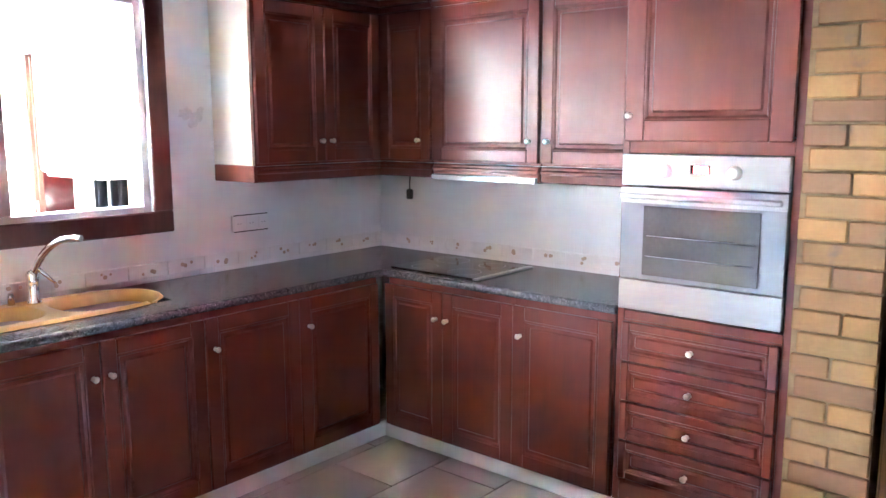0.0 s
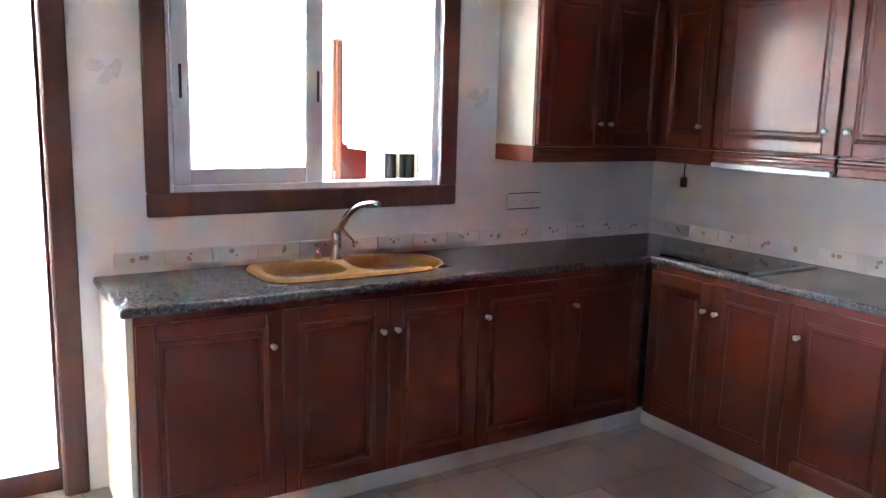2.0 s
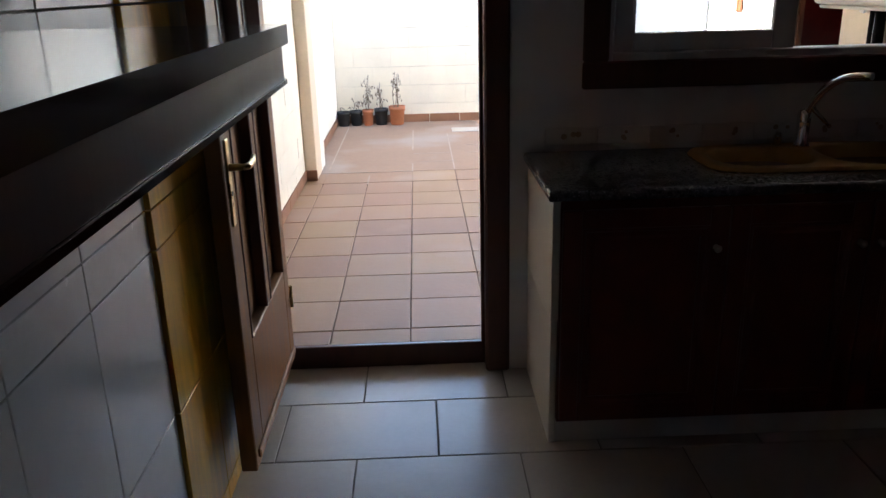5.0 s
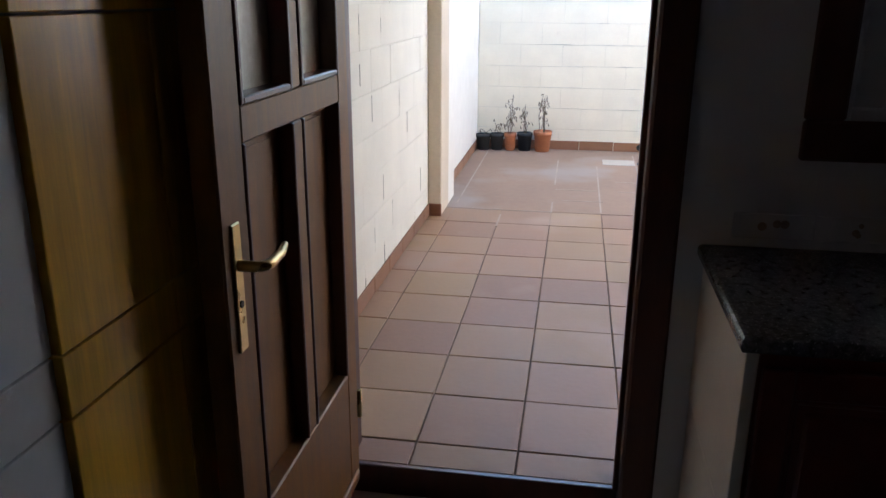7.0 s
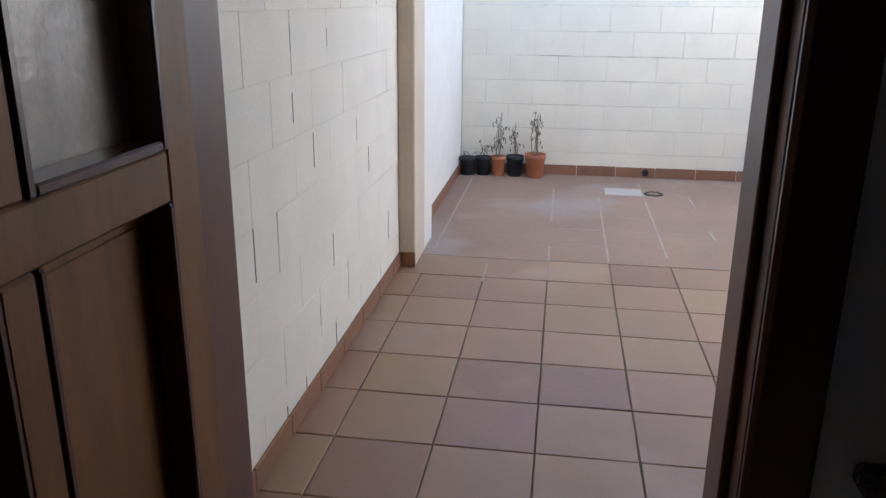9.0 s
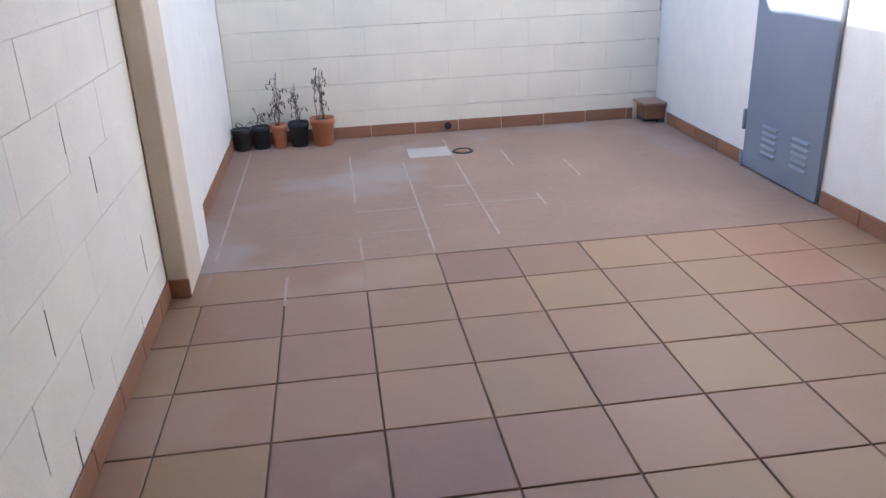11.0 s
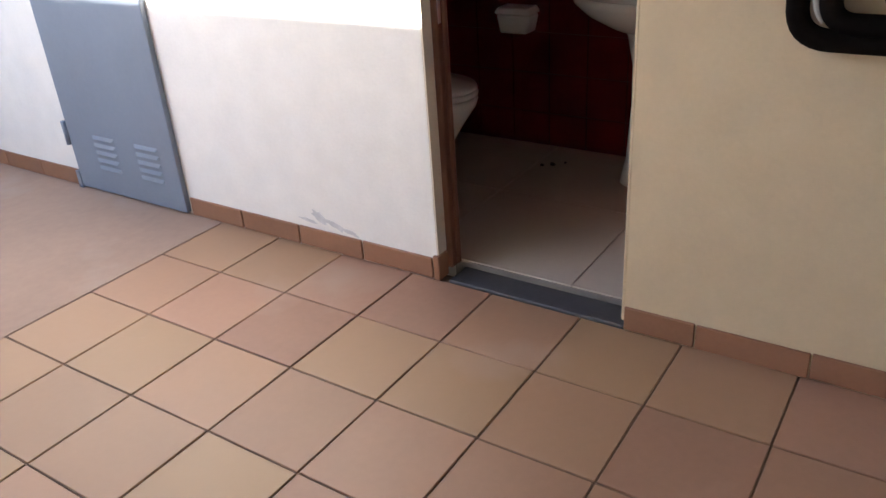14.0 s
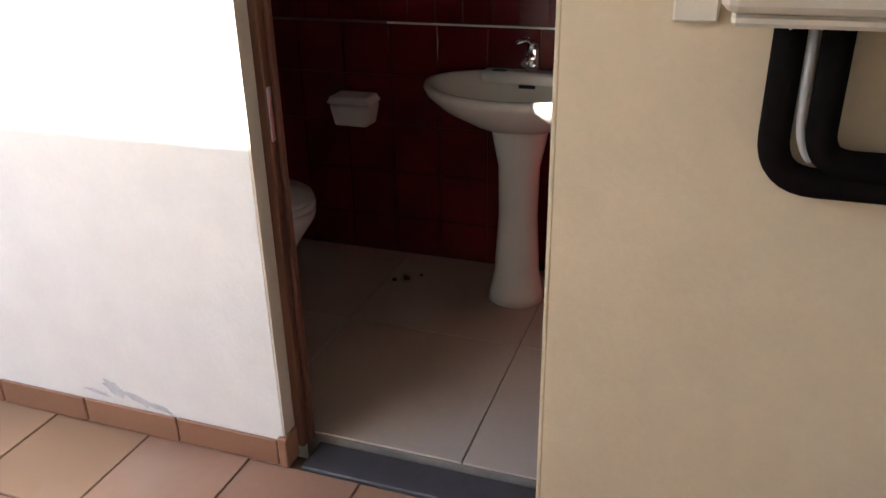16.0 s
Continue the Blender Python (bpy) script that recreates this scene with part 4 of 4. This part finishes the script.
part("back_plate", box(PX1 - 0.02, PX1 - 0.001, 5.18, 5.258, 1.218, 1.95, bevel=0.004), M_HEATER, t)
t = thing("control_box", (2.62, 5.24, 1.45), "small white control box on the wall", "control box")
part("case", box(PX1 - 0.06, PX1 - 0.021, 5.205, 5.275, 1.40, 1.50, bevel=0.004), M_WHITE, t)
part("dial", tube(bmesh.new(), [(PX1 - 0.06, 5.24, 1.45), (PX1 - 0.068, 5.24, 1.45)], 0.018, seg=14), M_ALU, t)


def lagged_pipe(y0, y1, zb, r, x, c, label):
    t = thing("lagged_pipe", (x, (y0 + y1) / 2, zb), label, "pipe", "black foam-lagged pipes under the heater")
    pts = [(x, y0, 1.253)] + arc((x, y0, zb + c), (x, y0, zb), (x, y0 - c, zb), 8) + arc((x, y1 + c, zb), (x, y1, zb), (x, y1, zb + c), 8) + [(x, y1, 1.253)]
    part("lagging", tube(bmesh.new(), pts, r, seg=16), M_FOAM, t)
    return t


lagged_pipe(5.062, 4.55, 0.950, 0.027, 2.615, 0.085, "thick black foam-lagged pipe bent in a wide loop")
lagged_pipe(4.989, 4.62, 0.992, 0.026, 2.60, 0.06, "black foam-lagged pipe bent close inside the wide loop")
lagged_pipe(4.862, 4.774, 1.036, 0.025, 2.61, 0.04, "short black foam-lagged pipe bent in a tight loop")
t = thing("bare_pipe", (2.6, 5.05, 1.06), "thin bare grey pipe between the lagged ones", "pipe")
part("pipe", tube(bmesh.new(), [(2.60, 5.0260, 1.253), (2.598, 5.0260, 1.11)] + arc((2.598, 5.0260, 1.09), (2.598, 5.0245, 1.02), (2.60, 4.998, 0.995), 6), 0.0075, seg=10), M_PIPE, t)
part("valve_pin", tube(bmesh.new(), [(2.56, 5.045, 1.255), (2.555, 5.07, 1.225)], 0.004, seg=8), M_WHITE, t)

# ---- washroom ----
fr = setting("washroom_door_frame", box(PX1 + 0.055, PX1 + 0.118, BD1 - 0.03, BD1 - 0.001, BF, BDT, bevel=0.003), M_FRAME2, "worn brown timber frame of the washroom doorway", "door frame")
part("reveal", box(PX1 + 0.001, PX1 + 0.054, BD1 - 0.007, BD1 - 0.0005, FP + 0.1, BDT), M_PILLAR, fr, "beige plaster reveal")
part("stop", box(PX1 + 0.08, PX1 + 0.10, BD1 - 0.042, BD1 - 0.0305, BF + 0.01, BDT, bevel=0.002), M_FRAME2, fr)
part("strike_plate", box(PX1 + 0.058, PX1 + 0.075, BD1 - 0.0325, BD1 - 0.0295, 0.90, 1.03, bevel=0.001), M_STEEL, fr)
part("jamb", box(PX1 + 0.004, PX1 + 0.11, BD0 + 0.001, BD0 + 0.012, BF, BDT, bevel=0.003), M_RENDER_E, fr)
part("head", box(PX1 + 0.004, PX1 + 0.11, BD0 + 0.013, BD1 - 0.043, BDT - 0.03, BDT, bevel=0.003), M_TRIM, fr)
part("jamb_foot", box(PX1 - 0.012, PX1 + 0.053, BD1 - 0.014, BD1 + 0.013, FP, FP + 0.098, bevel=0.003), M_SKIRT, fr, "skirting tile turned round the jamb")
setting("threshold_stone", box(PX1 - 0.002, PX1 + 0.116, BD0 + 0.001, BD1 - 0.046, FP - 0.02, FP + 0.009, bevel=0.004), M_SLATE, "dark slate threshold of the washroom", "threshold")

def basin_form(bm, cx, cy, rx, ry, z, rows):
    """An oval bowl: rows of (scale, height) from the foot of the bowl over the rim into the hollow."""
    seg, rings = 36, []
    for s, dz in rows:
        ring = []
        for k in range(seg):
            a = 2 * math.pi * k / seg
            u, v = math.cos(a), math.sin(a)
            back = 1.0 if u < 0 else 0.72
            ring.append(bm.verts.new((cx + rx * s * u * back, cy + ry * s * v, z + dz)))
        rings.append(ring)
    for a, b in zip(rings, rings[1:]):
        for k in range(seg):
            bm.faces.new((a[k], a[(k + 1) % seg], b[(k + 1) % seg], b[k])).smooth = True
    bm.faces.new(rings[0][::-1]); bm.faces.new(rings[-1])
    return bm


BXC, BYC, BZ = 3.82, 5.82, 0.822
t = thing("pedestal_basin", (3.78, BYC, BF), "white ceramic washbasin on a pedestal", "washbasin")
part("bowl", basin_form(bmesh.new(), BXC, BYC, 0.30, 0.345, BZ, [(0.34, -0.16), (0.5, -0.14), (0.8, -0.085), (0.965, -0.035), (1.0, -0.010), (0.985, 0.002), (0.93, 0.0), (0.86, -0.02), (0.6, -0.11), (0.3, -0.125)]), M_CERAMIC, t)
part("tap_deck", box(BXC + 0.12, BX1 - 0.008, BYC - 0.19, BYC + 0.19, BZ - 0.04, BZ + 0.008, bevel=0.02, seg=3), M_CERAMIC, t)
part("pedestal", lathe(bmesh.new(), 3.785, BYC - 0.012, [(0.108, BF), (0.102, BF + 0.03), (0.085, 0.12), (0.072, 0.35), (0.075, 0.53), (0.10, 0.655), (0.12, 0.70)], seg=24), M_CERAMIC, t)
part("overflow_slot", box(BXC + 0.095, BXC + 0.10, BYC - 0.03, BYC + 0.03, BZ - 0.042, BZ - 0.030), M_BLACK, t)
part("tap_hole_cap", box(BXC + 0.13, BXC + 0.16, BYC + 0.09, BYC + 0.14, BZ + 0.0085, BZ + 0.011, bevel=0.001), M_BLACK, t)
TX = BXC + 0.17
t = thing("basin_tap", (TX, BYC, BZ + 0.009), "small chrome mixer tap on the washbasin", "tap")
part("tap_body", lathe(bmesh.new(), TX, BYC, [(0.028, BZ + 0.009), (0.022, BZ + 0.035), (0.021, BZ + 0.085), (0.024, BZ + 0.10), (0.012, BZ + 0.112)], seg=16), M_CHROME, t)
part("spout", tube(bmesh.new(), [(TX - 0.005, BYC, BZ + 0.06), (TX - 0.055, BYC + 0.002, BZ + 0.07), (TX - 0.11, BYC + 0.004, BZ + 0.052)], [0.015, 0.013, 0.011], seg=12), M_CHROME, t)
part("lever", tube(bmesh.new(), [(TX, BYC, BZ + 0.11), (TX - 0.04, BYC + 0.015, BZ + 0.128), (TX - 0.10, BYC + 0.035, BZ + 0.124)], [0.012, 0.010, 0.006], seg=10), M_CHROME, t)

t = thing("toilet", (3.425, 6.8, BF), "white ceramic toilet with its seat closed", "toilet")
bm = bmesh.new()
rings = []
for s, z in ((0.55, BF), (0.52, 0.06), (0.55, 0.16), (0.78, 0.28), (0.97, 0.37), (1.0, 0.40), (0.97, 0.41)):
    ring = []
    for k in range(28):
        a = 2 * math.pi * k / 28
        ring.append(bm.verts.new((3.425 + 0.185 * s * math.cos(a), 6.72 + 0.255 * s * math.sin(a) + (1 - s) * 0.08, z)))
    rings.append(ring)
for a, b in zip(rings, rings[1:]):
    for k in range(28):
        bm.faces.new((a[k], a[(k + 1) % 28], b[(k + 1) % 28], b[k])).smooth = True
bm.faces.new(rings[0][::-1]); bm.faces.new(rings[-1])
part("bowl", bm, M_CERAMIC, t)
part("seat", lathe(bmesh.new(), 3.425, 6.72, [(0.18, 0.412), (0.187, 0.42), (0.187, 0.432), (0.18, 0.438)], seg=28, sx=1.0, sy=1.37), M_CERAMIC, t)
part("lid", lathe(bmesh.new(), 3.425, 6.72, [(0.18, 0.44), (0.186, 0.448), (0.18, 0.462), (0.10, 0.468)], seg=28, sx=1.0, sy=1.37), M_CERAMIC, t)
part("cistern", box(3.225, 3.625, 6.97, 7.095, 0.42, 0.80, bevel=0.02, seg=2), M_CERAMIC, t)

HY0, HY1 = 6.452, 6.63
t = thing("paper_holder", (BX1 - 0.06, 6.54, 0.57), "white covered toilet paper holder on the maroon wall", "paper holder")
bm = box(BX1 - 0.112, BX1 - 0.008, HY0, HY1, 0.58, 0.668, bevel=0.012, seg=2)
for v in bm.verts:
    if v.co.z < 0.63:
        v.co.y += (6.541 - v.co.y) * 0.18
part("case", bm, M_WHITE, t)
bm = box(BX1 - 0.122, BX1 - 0.008, HY0 - 0.006, HY1 + 0.006, 0.669, 0.702, bevel=0.009, seg=2)
for v in bm.verts:
    if v.co.z > 0.69:
        v.co.y += (6.541 - v.co.y) * 0.12
part("lid", bm, M_WHITE, t)
part("white_ledge", box(BX1 - 0.012, BX1 - 0.0065, BY0, 6.405, 0.974, 0.980), M_WHITE, wall_b, "white trim strip between the tiles")

# ---- tiles, bricks and blocks ----
random.seed(11)
# kitchen floor, laid in staggered rows
kfloor = bpy.data.objects["floor"]
tw, th = 0.56, 0.385
full = slab_mesh("floor_tile", tw - 0.006, th - 0.006, 0.02, 0.0015, M_KTILE)
cut = {}
for r in range(-16, 2):
    y0 = 3.375 + th * r
    yc0, yc1 = max(y0, YS), min(y0 + th, 4.068)
    if yc1 - yc0 < 0.03:
        continue
    off = 0.075 if r % 2 else 0.355
    for c in range(-2, 9):
        x0 = off + tw * (c - 1)
        xc0, xc1 = max(x0, XW + 0.002), min(x0 + tw, XE)
        if xc1 - xc0 < 0.03:
            continue
        key = (round(xc1 - xc0, 3), round(yc1 - yc0, 3))
        if key == (round(tw, 3), round(th, 3)):
            me = full
        else:
            me = cut.setdefault(key, None) or slab_mesh("floor_tile", key[0] - 0.006, key[1] - 0.006, 0.02, 0.0015, M_KTILE)
            cut[key] = me
        ob = new("floor_tile", me)
        ob.location = ((xc0 + xc1) / 2, (yc0 + yc1) / 2, FK - 0.0105)
        ob.parent = kfloor

# patio floor tiles on their square grid
TP = 0.343
cut = {}
for i in range(-5, 6):
    for j in range(-6, 12):
        x0, y0 = 0.943 + TP * i, 5.952 + TP * j
        xa, xb, ya, yb = max(x0, PX0), min(x0 + TP, PX1), max(y0, PY0 + 0.006), min(y0 + TP, PY1)
        if xb - xa < 0.03 or yb - ya < 0.03:
            continue
        key = (round(xb - xa, 3), round(yb - ya, 3))
        if key not in cut:
            cut[key] = slab_mesh("patio_tile", key[0] - 0.006, key[1] - 0.006, 0.02, 0.0022, M_TERRA)
        ob = new("patio_tile", cut[key])
        ob.rotation_euler = (0, 0, random.uniform(-0.006, 0.006))
        ob.location = ((xa + xb) / 2, (ya + yb) / 2, FP - 0.0105 + random.uniform(-0.0008, 0.0008) * (y0 < 6.9))
        ob.parent = floor_p

# pale cement left in some of the far joints
bm = bmesh.new()
for i, y0, y1 in ((-4, 7.45, 9.5), (-2, 8.17, 9.2), (-2, 7.3, 7.6), (-1, 7.35, 8.95), (0, 7.5, 9.5), (1, 7.9, 8.1), (1, 8.7, 9.1), (2, 8.37, 8.75), (-3, 6.9, 7.2)):
    x = 0.943 + TP * i
    bx(bm, x - 0.006, x + 0.006, y0, y1, FP - 0.006, FP + 0.0022)
for j, x0, x1 in ((6, 0.26, 0.58), (6, 0.74, 1.29), (7, 0.74, 0.97), (5, 0.32, 0.62), (4, -0.3, 0.26)):
    y = 5.952 + TP * j
    bx(bm, x0, x1, y - 0.006, y + 0.006, FP - 0.006, FP + 0.0022)
jf = part("cement_joints", bm, M_PALEGROUT, floor_p, "pale cement smeared in the joints")

part("cement_skin", box(PX0 + 0.02, PX1 - 0.002, 7.326, PY1 - 0.002, FP - 0.0004, FP + 0.0012), M_FILM, floor_p, "dusty cement skin hiding the far tiles")
part("cement_film", bx(box(0.6, PX1 - 0.001, 7.324, PY1 - 0.001, FP - 0.008, FP - 0.0006), PX0 + 0.001, 0.599, 6.985, PY1 - 0.001, FP - 0.008, FP - 0.0006), M_FILM, floor_p, "thin cement film filling the far joints")

# terracotta skirting tiles
skirt = setting("skirting", box(PX0 - 0.001, PX0 + 0.001, YO + 0.01, 7.09, FP, FP + 0.07), M_PALEGROUT, "mortar strip behind the terracotta skirting", "skirting")
SH = 0.085


def skirt_run(axis, fixed, a0, a1, sign):
    a = a0
    while a < a1 - 0.02:
        b = min(a + 0.33, a1)
        n = b - a - 0.005
        if axis == "y":
            ob = new("skirting_tile", mesh_from("skirting_tile", box(-0.005, 0.005, -n / 2, n / 2, -SH / 2, SH / 2, bevel=0.003), M_SKIRT))
            ob.location = (fixed + sign * 0.006, (a + b) / 2, FP + SH / 2 + random.uniform(0.0005, 0.003))
        else:
            ob = new("skirting_tile", mesh_from("skirting_tile", box(-n / 2, n / 2, -0.005, 0.005, -SH / 2, SH / 2, bevel=0.003), M_SKIRT))
            ob.location = ((a + b) / 2, fixed + sign * 0.006, FP + SH / 2 + random.uniform(0.0005, 0.003))
        ob.parent = skirt
        a = b


skirt_run("y", PX0 + 0.001, YO + 0.02, 7.08, 1)
skirt_run("x", 7.089, -0.573, -0.478, -1)
skirt_run("y", -0.566, 7.70, PY1 - 0.02, 1)
skirt_run("x", PY1, -0.55, 2.47, -1)
skirt_run("y", PX1, 8.342, 9.50, -1)
skirt_run("y", PX1, BD1 + 0.015, 7.52, -1)
skirt_run("y", PX1, YO + 0.02, BD0, -1)

# painted concrete blocks
BW, BH = 0.40, 0.20
def block_mesh(n, axis, wide):
    """wide: whether the paint has opened along the joint that shows most on that wall."""
    if axis == "x":
        s = (n - (0.003 if wide == 2 else 0.0012), 0.02, BH - (0.007 if wide == 1 else 0.0014))
    else:
        s = (0.02, n - (0.004 if wide == 1 else 0.0008), BH - (0.0014 if wide == 2 else 0.0006))
    return mesh_from("block", box(-s[0] / 2, s[0] / 2, -s[1] / 2, s[1] / 2, -s[2] / 2, s[2] / 2, bevel=0.001 if wide else 0.0004), M_BLOCK_N if axis == "x" else M_BLOCK)


def block_wall(axis, fixed, sign, a0, a1, z1, parent):
    cache, wide = {}, 0
    row, z = 0, FP
    while z < z1 - 0.02:
        a = a0 - (BW / 2 if row % 2 else 0)
        while a < a1 - 0.01:
            c0, c1 = max(a, a0), min(a + BW, a1)
            if random.random() < 0.55:
                wide = random.choice((0, 1, 1, 2))
            if c1 - c0 > 0.03:
                key = (round(c1 - c0, 3), wide)
                if key not in cache:
                    cache[key] = block_mesh(key[0], axis, wide)
                ob = new("block", cache[key])
                d = fixed + sign * (0.0 + random.uniform(-0.0009, 0.0009)) - sign * 0.009
                ob.location = ((c0 + c1) / 2, d, z + BH / 2) if axis == "x" else (d, (c0 + c1) / 2, z + BH / 2)
                ob.parent = parent
            a += BW
        z += BH
        row += 1


block_wall("y", PX0, 1, YO + 0.005, 7.085, 2.5, wall_pw)
block_wall("x", PY1, -1, -0.56, PX1 - 0.002, 2.3, wall_pn)

rc = random.Random(21)
bm = bmesh.new()
for k in range(26):
    y, z = 4.4 + 0.2 * rc.randint(0, 13), FP + 0.2 * rc.randint(0, 8)
    w, h0, h1 = rc.uniform(0.0015, 0.003), rc.uniform(0.0, 0.08), rc.uniform(0.12, 0.2)
    yy = y + rc.uniform(-0.004, 0.004) + 0.025
    bx(bm, PX0 - 0.002, PX0 + 0.0018, yy - w, yy + w, z + h0, z + h1)
tagged(part("crack", bm, M_MORTAR2, wall_pw, "dark hairline cracks in the paint over the joints"), "", "", "", "stuff")

# brick pier beside the oven and brick panel on the west wall
def brick_face(name, fixed, sign, y0, y1, z1, label):
    pier = setting(name, box(fixed - sign * 0.03, fixed - sign * 0.004, y0, y1, FK, z1) if sign > 0 else box(fixed + 0.006, XE - 0.001, y0, y1, FK, z1), M_MORTAR, label, "pier")
    z, row, cache = FK + 0.003, 0, {}
    while z < z1 - 0.02:
        h = 0.078
        a = y0 + (0.0 if row % 2 else -random.uniform(0.08, 0.14))
        while a < y1 - 0.01:
            n = 0.255
            c0, c1 = max(a, y0), min(a + n, y1)
            if c1 - c0 > 0.03:
                k = round(c1 - c0, 2)
                if k not in cache:
                    cache[k] = mesh_from("brick", box(-0.012, 0.012, -(k - 0.007) / 2, (k - 0.007) / 2, -(h - 0.006) / 2, (h - 0.006) / 2, bevel=0.004), M_BRICK)
                ob = new("brick", cache[k])
                ob.location = (fixed + random.uniform(-0.003, 0.003), (c0 + c1) / 2, z + h / 2)
                ob.parent = pier
            a += n
        z += h
        row += 1


brick_face("brick_pier", 3.215, -1, 1.115, 1.392, TOP, "ochre brick pier with recessed mortar joints")
# glazed tiles on the west wall, white and then ochre
rows = ((0.39, 0.83), (0.93, 1.39), (1.39, 1.85), (1.85, 2.31), (-0.05, 0.39), (FK, -0.05))
cache = {}
for a, c, material in ((0.49, 0.82, 0), (0.82, 1.15, 0), (1.15, 1.48, 0), (1.48, 1.81, 0), (1.81, 2.14, 0), (2.14, 2.47, 0), (2.47, 2.84, 0), (2.84, 3.17, 1), (3.17, 3.50, 1)):
    for z0, z1 in rows + ((0.83, 0.93),):
        key = (round(c - a, 2), round(z1 - z0, 3), material, z0 == 0.83)
        if key not in cache:
            cache[key] = slab_mesh("wall_tile", 0.012 + 0.012 * material, key[0] - 0.004, key[1] - 0.004, 0.0015, M_YTILE if material else (M_BORDER if key[3] else M_WTILE))
        ob = new("wall_tile", cache[key])
        ob.location = (XW + 0.004 + 0.006 * material, (a + c) / 2, (z0 + z1) / 2)
        ob.parent = wall_w

# washroom tiles
bt = slab_mesh("floor_tile", 0.636, 0.636, 0.01, 0.0015, M_BTILE)
for i in range(2):
    for j in range(3):
        ob = new("floor_tile", bt)
        ob.location = (2.785 + 0.32 + 0.64 * i, 5.066 + 0.64 * (j + 0.5), BF - 0.004)
        ob.parent = bfloor
ra = slab_mesh("wall_tile", 0.01, 0.1065, 0.1065, 0.0012, M_RED)
rb = slab_mesh("wall_tile", 0.01, 0.197, 0.197, 0.0012, M_RED)
for j in range(19):
    for k in range(8):
        ob = new("wall_tile", ra)
        ob.location = (BX1 - 0.003, BY0 + 0.11 * (j + 0.5), 0.982 + 0.11 * (k + 0.5))
        ob.parent = wall_b
for j in range(10):
    for k in range(5):
        ob = new("wall_tile", rb)
        ob.location = (BX1 - 0.003, BY0 + 0.2 * (j + 0.5), 0.972 - 0.2 * (k + 0.5) + 0.001)
        ob.parent = wall_b
